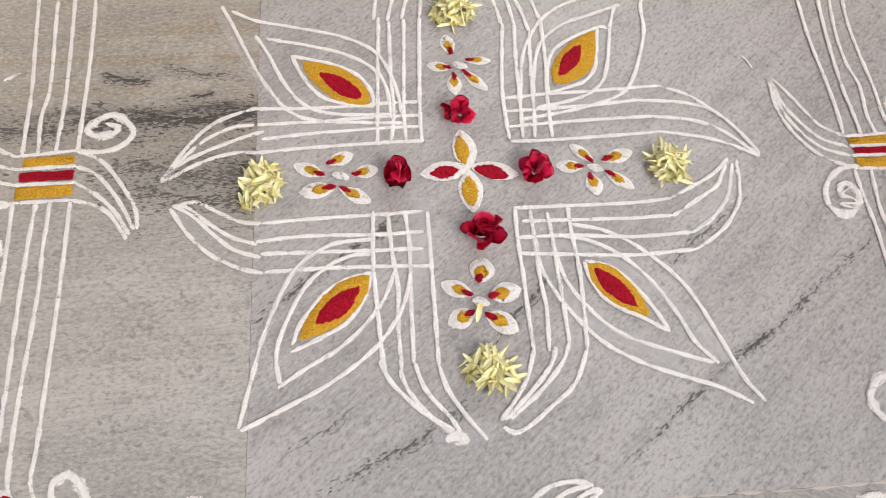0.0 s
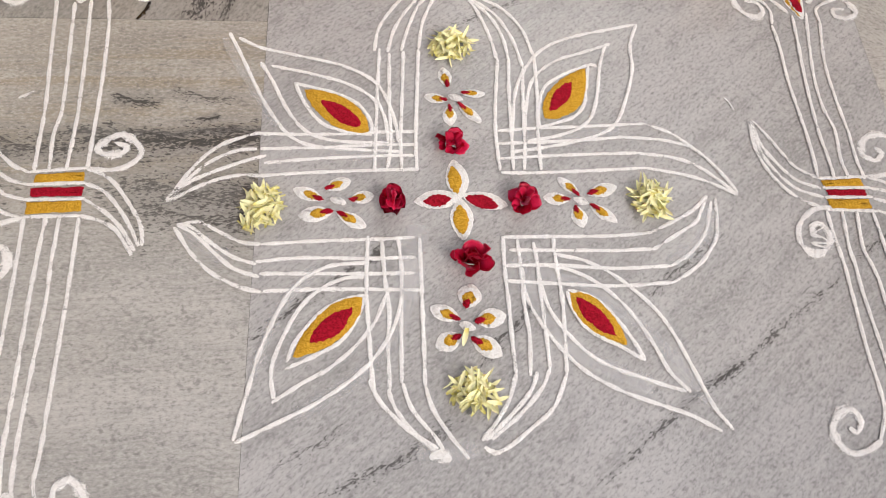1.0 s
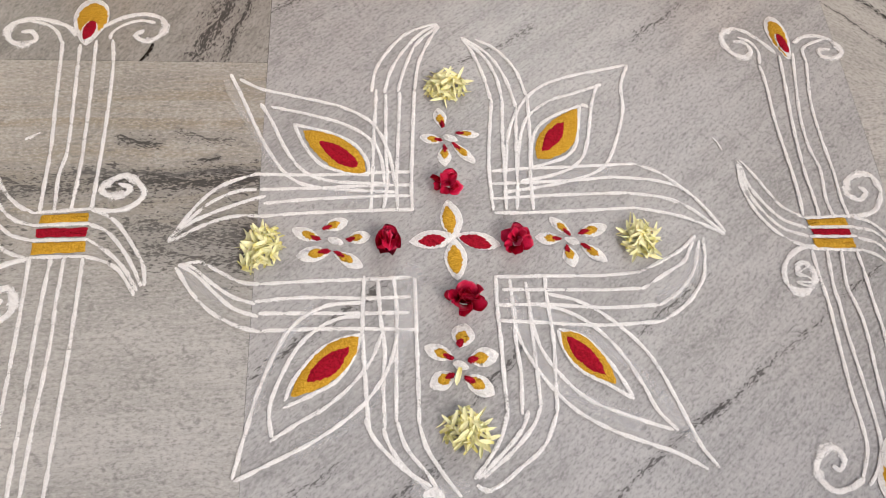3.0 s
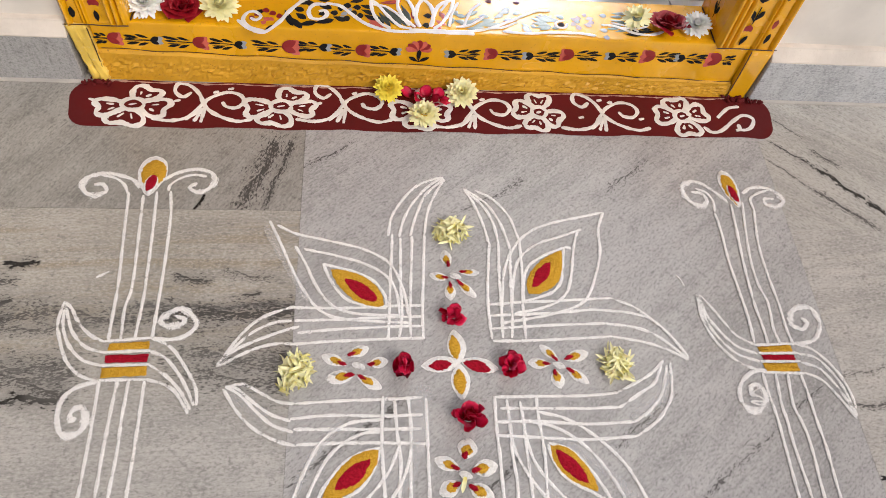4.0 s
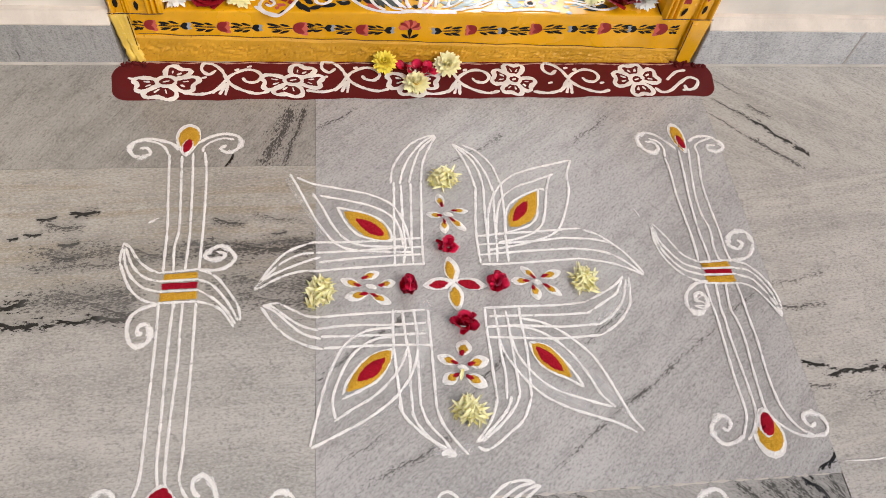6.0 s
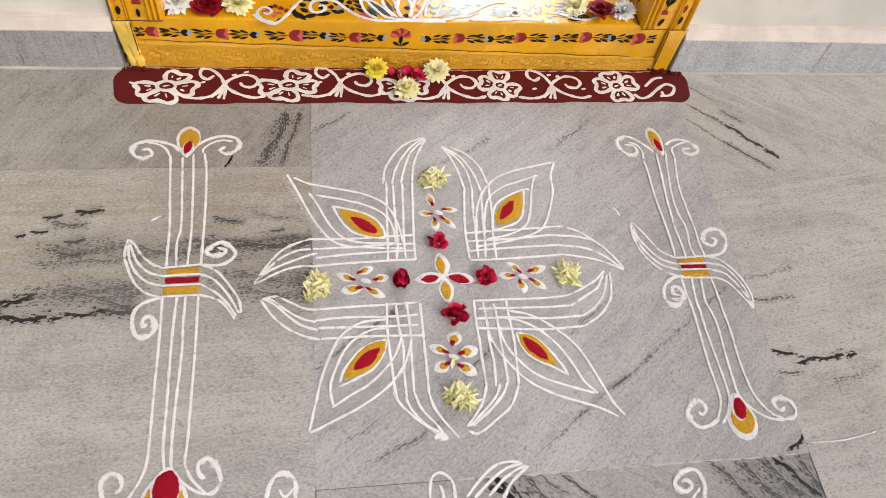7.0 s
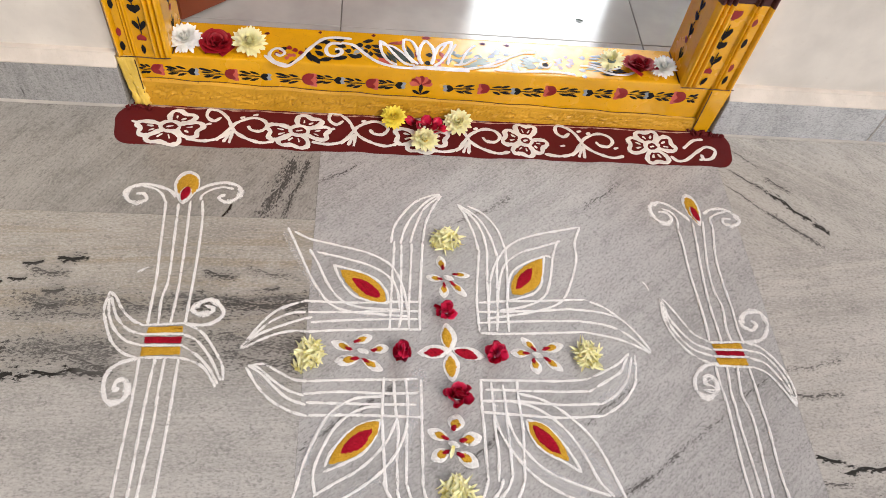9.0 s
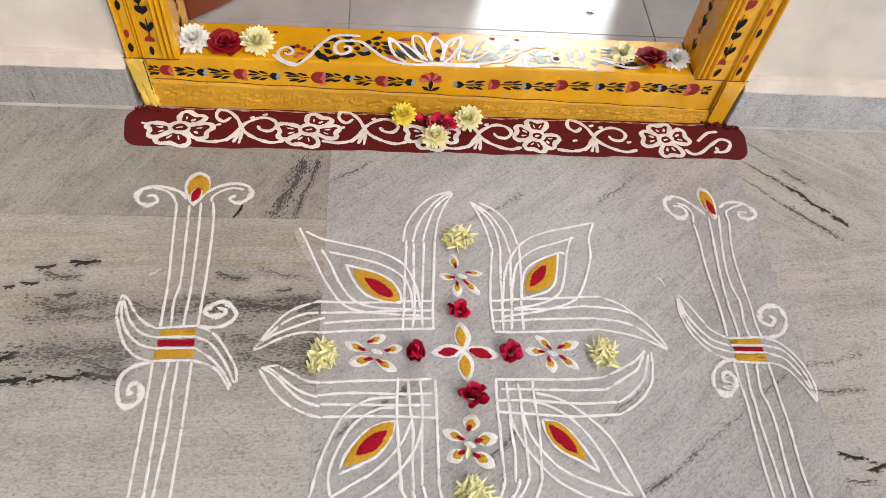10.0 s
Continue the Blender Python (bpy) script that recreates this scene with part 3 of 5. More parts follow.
# ---- white brushwork on the maroon band ----
def brush_line(owner, mat, points, width, surface=None, name="brush_line", lift=0.0006):
    bm = ribbon(bmesh.new(), spline(mm(points), 0.003), width / 2000, 0.0005, lift, 0.10, True, surface)
    return part(name, bm, mat, owner, smooth=True)


def band_flower(cx, cy, rx, ry, angles, spread=36):
    """Notched petals in white outline round a ring, each with a short stroke inside; angles: where the petals point."""
    bm = bmesh.new()

    def at(r, a):
        return (cx + rx * r * math.cos(radians(a)), cy + ry * r * math.sin(radians(a)))
    for a in angles:
        s, w = random.uniform(0.94, 1.06), spread * random.uniform(0.9, 1.1)
        loop = [at(0.24, a - 30), at(0.62 * s, a - w), at(0.95 * s, a - 0.80 * w), at(1.04 * s, a - 0.46 * w), at(0.92 * s, a - 2),
                at(1.05 * s, a + 0.42 * w), at(0.97 * s, a + 0.78 * w), at(0.64 * s, a + w), at(0.24, a + 30)]
        ribbon(bm, spline(mm(loop), 0.003), 0.0047, 0.0005, 0.0008, 0.16)
        for d in (-0.42, 0.38):
            ribbon(bm, spline(mm([at(0.50, a + d * w * 0.7), at(0.72 * s, a + d * w)]), 0.003), 0.0020, 0.0005, 0.0009, 0.3)
    ring = [at(0.30, k * 30) for k in range(13)]
    ribbon(bm, spline(mm(ring), 0.003), 0.0040, 0.0005, 0.0010, 0.16)
    ribbon(bm, spline(mm([at(0.12, 200), at(0.10, 20)]), 0.003), 0.0022, 0.0005, 0.0010, 0.2)
    return part("painted_flower", bm, WHITE_PAINT, band, "white brushed flower outline", smooth=True)


def band_scroll(dx, dy):
    def at(*pts):
        return [(x + dx, y + dy) for x, y in pts]
    bm = bmesh.new()
    for pts, w in ((at((-439, -94), (-408, -98), (-381, -89), (-363, -63), (-351, -46), (-325, -32), (-303, -37), (-295, -52), (-306, -66), (-323, -64), (-330, -54)), 7),
                   (at((-278, -90), (-302, -96), (-333, -85), (-355, -67), (-370, -36), (-388, -18), (-406, -15), (-409, -33), (-395, -45), (-382, -34)), 7),
                   (at((-358, -68), (-385, -96)), 6), (at((-360, -70), (-371, -99)), 6), (at((-357, -70), (-360, -101)), 6), (at((-347, -34), (-338, -30)), 6)):
        ribbon(bm, spline(mm(pts), 0.003), w / 2000, 0.0005, 0.0007, 0.14)
    return part("painted_scroll", bm, WHITE_PAINT, band, "white brushed scroll with a bud", smooth=True)


band_flower(-471, -62, 60, 43, (64, -14, -100, 194))
band_flower(-232, -58, 58, 42, (66, -8, -102, 190))
band_flower(4, -57, 50, 42, (70, -10, -98, 186))
band_flower(209, -56, 43, 42, (168, 86, -28, -104))
band_flower(469, -56, 47, 43, (178, 102, 16, -82))
band_scroll(1, 2)
band_scroll(232, 8)
band_scroll(453, 2)
band_scroll(683, 4)
brush_line(band, WHITE_PAINT, [(503, -80), (515, -92), (534, -88), (560, -66), (584, -50), (601, -59), (590, -80), (572, -85), (569, -72)], 7, name="painted_scroll")
brush_line(band, WHITE_PAINT, [(534, -58), (549, -43), (562, -33), (582, -29)], 7, name="painted_scroll")
for x, y in ((-402, -52), (-318, -22), (-170, -50), (-88, -24), (322, -24), (392, -66), (283, -66), (566, -86)):
    brush_line(band, WHITE_PAINT, [(x - 5, y - 1), (x + 5, y + 2)], 6, name="painted_dot")
brush_line(band, WHITE_PAINT, [(-543, -52), (-533, -55), (-525, -50)], 5, name="painted_scroll")


# ---- painted flowers on the door frame ----
def on_front(a, b, h):
    return Vector((a, -h, b - 0.0045))


def on_top(a, b, h):
    return Vector((a, b - 0.004, TOP + h))


def dab(owner, mat, base, tip, half, surface, fat=0.5, lift=0.0005, name="brush_dab"):
    b, t = mm((base, tip))
    bm = mound(bmesh.new(), leaf_outline(b, t, half / 1000, 0, fat, 9), 0.00012, lift, 0.0004, surface)
    return part(name, bm, mat, owner, smooth=True)


def leaf_spray(x, z, d, reach):
    """Dark leaves in two rows on thin stems that meet at a bloom; d: the side they come from."""
    for dz, near, far, half in ((10, 0.42, 1.0, 3.0), (-10, 0.40, 0.96, 3.0), (10, 0.05, 0.52, 2.6), (-11, 0.08, 0.56, 2.8), (2, 0.55, 1.06, 2.0)):
        r = random.uniform(0.92, 1.08)
        dab(threshold, BLACK_PAINT, (x + d * reach * near, z + dz * 0.45), (x + d * reach * far * r, z + dz + random.uniform(-1.5, 1.5)), half, on_front, 0.55, name="leaf")
    for dz in (-2, 2):
        brush_line(threshold, BLACK_PAINT, [(x - d * 3, z), (x + d * reach * 0.55, z + dz), (x + d * reach * 0.9, z + dz * 2)], 1.3, on_front, "stem", 0.0005)


def tulip(x, z, d, s):
    """A tulip on its side, crimson at the neck and coral at the open end, which points to d."""
    dab(threshold, CORAL_PAINT, (x - d * 4 * s, z - 1), (x + d * 11 * s, z + 13 * s), 6.2 * s, on_front, 0.55, 0.0006, "bloom")
    dab(threshold, CORAL_PAINT, (x - d * 4 * s, z + 1), (x + d * 11 * s, z - 14 * s), 6.2 * s, on_front, 0.55, 0.0007, "bloom")
    dab(threshold, CORAL_PAINT, (x - d * 4 * s, z), (x + d * 13 * s, z), 6.0 * s, on_front, 0.6, 0.0008, "bloom")
    dab(threshold, RED_PAINT, (x - d * 13 * s, z), (x + d * 7 * s, z + 12 * s), 7.0 * s, on_front, 0.5, 0.0010, "bloom")
    dab(threshold, RED_PAINT, (x - d * 13 * s, z), (x + d * 6 * s, z - 9 * s), 6.0 * s, on_front, 0.5, 0.0012, "bloom")


def bud(x, z, d):
    dab(threshold, GREY_PAINT, (x - d * 3, z), (x + d * 13, z + 6), 4.5, on_front, 0.6, 0.0006, "bud")
    dab(threshold, GREY_PAINT, (x - d * 3, z), (x + d * 12, z - 6), 4.5, on_front, 0.6, 0.0007, "bud")
    dab(threshold, BLACK_PAINT, (x - d * 9, z - 2), (x + d * 6, z + 7), 5.0, on_front, 0.6, 0.0009, "bud")
    dab(threshold, BLACK_PAINT, (x - d * 9, z + 1), (x + d * 5, z - 7), 4.0, on_front, 0.6, 0.0011, "bud")


for x, z, s in ((-488, 88, 0.95), (-356, 85, 1.0), (-213, 83, 1.15), (-96, 81, 1.0)):
    tulip(x, z, 1, s)
for x, z, s in ((117, 83, 0.95), (247, 87, 1.0), (388, 90, 1.05), (506, 88, 1.15)):
    tulip(x, z, -1, s)
for x, z in ((-427, 87), (-296, 84), (-160, 85), (-45, 81)):
    bud(x, z, 1)
for x, z in ((51, 80), (183, 82), (325, 88), (448, 89)):
    bud(x, z, -1)
for x, z, reach in ((-500, 88, 20), (-434, 87, 42), (-371, 85, 42), (-303, 84, 40), (-230, 83, 44), (-168, 86, 38), (-112, 81, 38), (-52, 81, 36)):
    leaf_spray(x, z, -1, reach)
for x, z, reach in ((59, 80, 40), (131, 83, 40), (191, 82, 44), (262, 87, 42), (333, 88, 40), (403, 90, 40), (456, 89, 38), (524, 88, 20)):
    leaf_spray(x, z, 1, reach)
# fan bloom in the middle
for k in range(7):
    a = radians(8 + 27 * k)
    dab(threshold, RED_PAINT if k % 2 else CORAL_PAINT, (-4, 84), (-4 + 23 * math.cos(a), 86 + 22 * math.sin(a)), 6.0, on_front, 0.66, 0.0006 + 0.0001 * k, "bloom")
dab(threshold, BLACK_PAINT, (-4, 58), (-3, 88), 4.0, on_front, 0.7, 0.0014, "stem")
dab(threshold, BLACK_PAINT, (-4, 61), (-20, 72), 3.6, on_front, 0.6, 0.0013, "leaf")
dab(threshold, BLACK_PAINT, (-4, 61), (14, 72), 3.6, on_front, 0.6, 0.0013, "leaf")

# lotus, scrolls and leaves on top of the threshold
for base, tip in (((-223, 46), (-208, 8)), ((-214, 30), (-193, 3)), ((-200, 11), (-171, 20)), ((-175, 17), (-143, 27)), ((-209, 53), (-192, 45)), ((-205, 39), (-188, 26)), ((-194, 69), (-175, 61)), ((-175, 76), (-151, 74)), ((-170, 61), (-147, 54)), ((-198, 60), (-183, 72)), ((-145, 34), (-123, 26)), ((-169, 38), (-155, 42))):
    dab(threshold, BLACK_PAINT, base, tip, 6.0, on_top, 0.6, random.uniform(0.0005, 0.0009), "leaf")
for base, tip in (((-102, 65), (-79, 58)), ((-100, 54), (-77, 43)), ((-96, 42), (-74, 29)), ((-119, 70), (-96, 79)), ((-251, -3), (-235, 7)), ((-270, 32), (-256, 44))):
    dab(threshold, BLACK_PAINT, base, tip, 5.2, on_top, 0.6, random.uniform(0.0005, 0.0009), "leaf")
for base, tip in (((-150, 44), (-137, 42)), ((-130, 62), (-116, 63)), ((-114, 58), (-100, 60)), ((-108, 38), (-96, 40)), ((-130, 31), (-117, 31)), ((-119, 46), (-106, 44)), ((-139, 55), (-128, 54))):
    dab(threshold, BLACK_PAINT, base, tip, 6.6, on_top, 0.6, random.uniform(0.0005, 0.0009), "berry")
for base, tip in (((-133, 40), (-122, 44)), ((-137, 34), (-127, 32)), ((-123, 52), (-114, 52))):
    dab(threshold, GREY_PAINT, base, tip, 5.0, on_top, 0.6, random.uniform(0.0005, 0.0009), "berry")
for base, tip in (((-93, 37), (-67, 18)), ((-89, 25), (-63, 13)), ((-53, 74), (-34, 79)), ((31, 53), (41, 36)), ((22, 35), (38, 24)), ((15, 20), (32, 18))):
    dab(threshold, CORAL_PAINT, base, tip, 5.0, on_top, 0.6, random.uniform(0.0005, 0.0009), "leaf")
for base, tip in (((-69, 72), (-38, 76)), ((-6, 94), (14, 95)), ((-18, 53), (-9, 33)), ((29, 56), (36, 44)), ((-21, 26), (-10, 16))):
    dab(threshold, RED_PAINT, base, tip, 5.0, on_top, 0.6, random.uniform(0.0005, 0.0009), "leaf")
for base, tip in (((-69, 61), (-44, 19)), ((-63, 62), (-33, 17)), ((-58, 59), (-25, 18)), ((-50, 57), (-21, 21)), ((-72, 50), (-52, 16)), ((-75, 44), (-63, 17)), ((-65, 68), (-55, 45)), ((-34, 70), (-19, 32)), ((-37, 61), (-21, 26)), ((-32, 40), (-16, 18))):
    dab(threshold, DARK_GREEN_PAINT, base, tip, 4.4, on_top, 0.6, random.uniform(0.0005, 0.0009), "leaf")
for base, tip in (((54, 51), (73, 46)), ((53, 36), (72, 32)), ((60, 25), (88, 38)), ((69, 46), (94, 62)), ((71, 29), (104, 45)), ((82, 21), (115, 37)), ((70, 17), (102, 22)), ((93, 50), (112, 49)), ((96, 39), (123, 40)), ((102, 25), (130, 33)), ((40, 21), (53, 42)), ((48, 48), (60, 60))):
    dab(threshold, GREEN_PAINT, base, tip, 5.0, on_top, 0.6, random.uniform(0.0005, 0.0009), "leaf")
for base, tip in (((120, 46), (137, 56)), ((127, 58), (148, 63)), ((134, 65), (149, 72)), ((135, 41), (151, 45)), ((166, 37), (178, 23)), ((172, 20), (181, 14)), ((153, 57), (166, 64)), ((180, 32), (189, 29))):
    dab(threshold, GREY_PAINT, base, tip, 4.6, on_top, 0.6, random.uniform(0.0005, 0.0009), "leaf")
for base, tip in (((182, 50), (210, 39)), ((189, 56), (215, 41)), ((197, 60), (219, 42)), ((207, 60), (223, 42)), ((182, 38), (212, 35)), ((187, 26), (214, 34)), ((194, 21), (217, 32)), ((220, 52), (231, 41)), ((216, 25), (231, 32)), ((227, 58), (241, 53))):
    dab(threshold, GREEN_PAINT, base, tip, 4.8, on_top, 0.6, random.uniform(0.0005, 0.0009), "leaf")
for base, tip in (((251, 54), (262, 48)), ((264, 60), (266, 49)), ((273, 64), (281, 61)), ((277, 52), (292, 56)), ((273, 40), (286, 35)), ((261, 39), (264, 25)), ((250, 36), (259, 42)), ((280, 43), (292, 46))):
    dab(threshold, MAUVE_PAINT, base, tip, 5.0, on_top, 0.6, random.uniform(0.0005, 0.0009), "bloom")
for base, tip in (((303, 63), (316, 63)), ((298, 27), (312, 26)), ((302, 9), (313, 9)), ((255, 50), (267, 43)), ((165, 28), (180, 16))):
    dab(threshold, GREY_PAINT, base, tip, 5.4, on_top, 0.6, random.uniform(0.0005, 0.0009), "berry")
for base, tip in (((227, 36), (240, 36)),):
    dab(threshold, BLACK_PAINT, base, tip, 6.0, on_top, 0.6, random.uniform(0.0005, 0.0009), "berry")
for base, tip in (((325, 70), (354, 70)), ((321, 61), (344, 62)), ((322, 52), (346, 49)), ((315, 39), (340, 41)), ((310, 30), (335, 33)), ((325, 24), (351, 32)), ((333, 46), (362, 48))):
    dab(threshold, GREEN_PAINT, base, tip, 3.6, on_top, 0.6, random.uniform(0.0005, 0.0009), "leaf")
for base, tip in (((354, 47), (386, 43)), ((356, 39), (390, 32)), ((346, 29), (382, 25)), ((338, 20), (368, 17)), ((358, 26), (395, 28)), ((368, 54), (387, 49))):
    dab(threshold, BLACK_PAINT, base, tip, 3.6, on_top, 0.6, random.uniform(0.0005, 0.0009), "leaf")
brush_line(threshold, WHITE_PAINT, [(-295, 17), (-272, -4), (-251, -9), (-230, 15), (-212, 47), (-190, 73), (-164, 79), (-138, 78)], 7, on_top, "scroll", 0.0014)
brush_line(threshold, WHITE_PAINT, [(-251, -7), (-273, 1), (-286, 17), (-281, 34), (-269, 38), (-259, 27), (-266, 18), (-275, 23)], 6, on_top, "scroll", 0.0014)
brush_line(threshold, WHITE_PAINT, [(-155, 62), (-175, 61), (-184, 46), (-180, 29), (-166, 26), (-155, 36), (-158, 47), (-168, 45)], 7, on_top, "scroll", 0.0014)
brush_line(threshold, WHITE_PAINT, [(-157, 65), (-134, 60), (-115, 41), (-93, 20), (-67, 8), (-37, 4), (1, 6), (39, 5), (85, 5)], 7, on_top, "scroll", 0.0014)
brush_line(threshold, WHITE_PAINT, [(-84, 78), (-73, 67), (-55, 39), (-37, 17), (-18, 12)], 6, on_top, "lotus_petal", 0.0015)
brush_line(threshold, WHITE_PAINT, [(-84, 78), (-81, 49), (-70, 24), (-52, 10)], 6, on_top, "lotus_petal", 0.0015)
brush_line(threshold, WHITE_PAINT, [(-81, 67), (-58, 62), (-36, 40), (-21, 18)], 5, on_top, "lotus_petal", 0.0015)
brush_line(threshold, WHITE_PAINT, [(-39, 86), (-39, 60), (-28, 35), (-12, 15)], 6, on_top, "lotus_petal", 0.0015)
brush_line(threshold, WHITE_PAINT, [(-39, 86), (-24, 82), (-15, 62), (-13, 41)], 6, on_top, "lotus_petal", 0.0015)
brush_line(threshold, WHITE_PAINT, [(3, 87), (-7, 65), (-10, 36), (-4, 16)], 7, on_top, "lotus_petal", 0.0015)
brush_line(threshold, WHITE_PAINT, [(3, 87), (16, 67), (19, 43), (13, 17)], 7, on_top, "lotus_petal", 0.0015)
brush_line(threshold, WHITE_PAINT, [(55, 88), (32, 74), (21, 52), (15, 20)], 7, on_top, "lotus_petal", 0.0015)
brush_line(threshold, WHITE_PAINT, [(55, 88), (49, 63), (33, 29), (18, 13)], 6, on_top, "lotus_petal", 0.0015)
brush_line(threshold, WHITE_PAINT, [(44, 80), (31, 56)], 5, on_top, "lotus_petal", 0.0015)
brush_line(threshold, WHITE_PAINT, [(62, 81), (50, 51), (44, 19)], 5, on_top, "lotus_petal", 0.0015)
brush_line(threshold, WHITE_PAINT, [(100, 81), (82, 59), (67, 20)], 5, on_top, "lotus_petal", 0.0015)
brush_line(threshold, WHITE_PAINT, [(55, 19), (79, 26), (104, 48)], 5, on_top, "lotus_petal", 0.0015)
brush_line(threshold, WHITE_PAINT, [(-22, 9), (24, 10), (70, 10), (109, 19), (151, 42), (190, 65), (219, 70)], 6, on_top, "scroll", 0.0014)
brush_line(threshold, WHITE_PAINT, [(109, 19), (133, 23), (158, 37)], 5, on_top, "scroll", 0.0014)
brush_line(threshold, WHITE_PAINT, [(132, 14), (171, 11), (219, 15), (259, 16), (290, 12)], 6, on_top, "scroll", 0.0014)
brush_line(threshold, WHITE_PAINT, [(240, 47), (225, 40), (227, 29), (239, 29), (245, 40)], 5, on_top, "scroll", 0.0014)
brush_line(threshold, WHITE_PAINT, [(303, 39), (327, 37), (357, 22), (385, 19), (410, 28)], 6, on_top, "scroll", 0.0014)
brush_line(threshold, WHITE_PAINT, [(335, 34), (363, 33), (385, 40)], 4, on_top, "scroll", 0.0014)
brush_line(threshold, WHITE_PAINT, [(321, 46), (348, 38), (366, 26)], 4, on_top, "scroll", 0.0014)
for base, tip in (((2, 45), (16, 45)), ((-1, 22), (12, 22))):
    dab(threshold, BLACK_PAINT, base, tip, 6.4, on_top, 0.6, random.uniform(0.0005, 0.0009), "seed")
for base, tip in (((-270, 29), (-260, 36)), ((-258, 41), (-247, 44)), ((-247, 34), (-236, 39)), ((-236, 28), (-225, 32)), ((-277, 20), (-269, 27))):
    dab(threshold, RED_PAINT, base, tip, 6.2, on_top, 0.6, random.uniform(0.0005, 0.0009), "bloom")
for base, tip in (((-256, 25), (-244, 20)), ((-246, 19), (-239, 25)), ((-259, 16), (-250, 12))):
    dab(threshold, CORAL_PAINT, base, tip, 5.0, on_top, 0.6, random.uniform(0.0005, 0.0009), "bloom")
for base, tip in (((-202, 92), (-195, 92)), ((-101, 92), (-93, 93)), ((-302, 79), (-291, 81)), ((108, 87), (120, 87)), ((156, 87), (168, 87))):
    dab(threshold, MAROON, base, tip, 4.0, on_top, 0.6, random.uniform(0.0005, 0.0009), "bloom")


def flat_strip(a, b, h):
    return Vector((a, -0.0008 - h, b - 0.0045))


def outer_strip(a, b, h):
    return Vector((a, -0.0022 - h, b - 0.0045))


def reveal_at(x, side):
    return lambda a, b, h: Vector((x + side * h, a, b))


def leaf_pair(owner, x, z, rise, spread, surface, half=4.4):
    """Two dark leaves on a thin stem."""
    dab(owner, BLACK_PAINT, (x - 1, z), (x - spread, z + rise), half, surface, 0.62, 0.0006, "leaf")
    dab(owner, BLACK_PAINT, (x + 1, z), (x + spread, z + rise), half, surface, 0.62, 0.0007, "leaf")
    brush_line(owner, BLACK_PAINT, [(x, z - 8), (x + 1, z + rise + 8)], 2.0, surface, "stem", 0.0005)


def bell(owner, x, z, s, mat, surface, up=1):
    for dx in (-9, 0, 9):
        dab(owner, mat, (x - dx * 0.2 * s, z - 9 * s * up), (x + dx * s, z + 9 * s * up), 5.4 * s, surface, 0.6, 0.0006 + 0.00005 * (dx + 9) / 9, "bloom")


def jamb_flowers(owner, cx, ox, reveal, lean):
    """Sprays up the flat strips of one upright."""
    dab(owner, BLACK_PAINT, (cx - 2, 122), (cx + 2 + lean, 144), 4.0, flat_strip, 0.55, 0.0005, "leaf")
    bell(owner, cx, 160, 0.8, RED_PAINT, flat_strip, -1)
    leaf_pair(owner, cx + 2, 174, 22, 10, flat_strip)
    bell(owner, cx, 219, 1.0, BLACK_PAINT, flat_strip, 1)
    leaf_pair(owner, cx - 2, 231, 27, 9, flat_strip, 4.8)
    bell(owner, cx - 2, 285, 1.25, RED_PAINT, flat_strip, 1)
    for z, mat, s in ((140, BLACK_PAINT, 11), (170, RED_PAINT, 10), (228, BLACK_PAINT, 11), (273, RED_PAINT, 9)):
        dab(owner, mat, (ox - 1, z - s), (ox + 1, z + s), 4.6, outer_strip, 0.5, 0.0006, "leaf")
    face = reveal_at(reveal, -1 if reveal > 0 else 1)
    leaf_pair(owner, 48, 142, 20, 8, face, 3.8)
    bell(owner, 52, 182, 0.7, RED_PAINT, face)
    leaf_pair(owner, 49, 194, 24, 8, face, 4.2)
    bell(owner, 51, 236, 0.9, BLACK_PAINT, face)
    leaf_pair(owner, 50, 250, 24, 8, face, 4.2)
    bell(owner, 50, 290, 0.9, RED_PAINT, face)


jambs = [o for o in door_frame.children if o.name.split(".")[0] == "jamb"]
jamb_flowers(jambs[0], -502, -538, IL, -3)
jamb_flowers(jambs[1], 538, 579, IR, 3)

# cracks where the timbers meet
for pts, w, surface in (([(-556, 121), (-520, 122), (-485, 121), (-457, 122)], 2.4, on_front), ([(496, 121), (530, 122), (565, 121), (604, 121)], 2.4, on_front),
                        ([(-522, 6), (-521, 60), (-522, 116)], 2.0, on_front), ([(562, 6), (563, 60), (562, 116)], 2.4, on_front)):
    brush_line(door_frame, CRACK, pts, w, lambda a, b, h: on_front(a, b, h + 0.0085), "crack", 0.0004)
for side_x in (IL * 1000 + 1.5, IR * 1000 - 1.5):
    brush_line(door_frame, CRACK, [(side_x, 6), (side_x + 0.6, 50), (side_x, 98)], 3.0, on_top, "crack", 0.0008)
brush_line(door_frame, CRACK, [(-515 + 43 * k, 68 - 1.2 * k + 1.6 * math.sin(k * 2.3)) for k in range(26)], 1.8, lambda a, b, h: on_front(a, b, h + 0.0006), "crack", 0.0004)


# ---- crumbs of paint by the frame ----
bm = bmesh.new()
for k in range(46):
    right = k < 30
    x = random.uniform(0.556, 0.628) if right else random.uniform(-0.556, -0.515)
    y = random.uniform(-0.022, -0.006)
    r = random.uniform(0.002, 0.0055)
    bmesh.ops.create_icosphere(bm, subdivisions=1, radius=r, matrix=pose(x, y, r * 0.55 + 0.0005, random.uniform(0, 360), random.uniform(0, 360), 0) @ Matrix.Diagonal((1.3, 1, 0.6, 1)))
tagged(part("crumbs", bm, MAROON), "crumbled dark maroon paint and plaster at the frame's foot", "crumbs", kind="stuff")


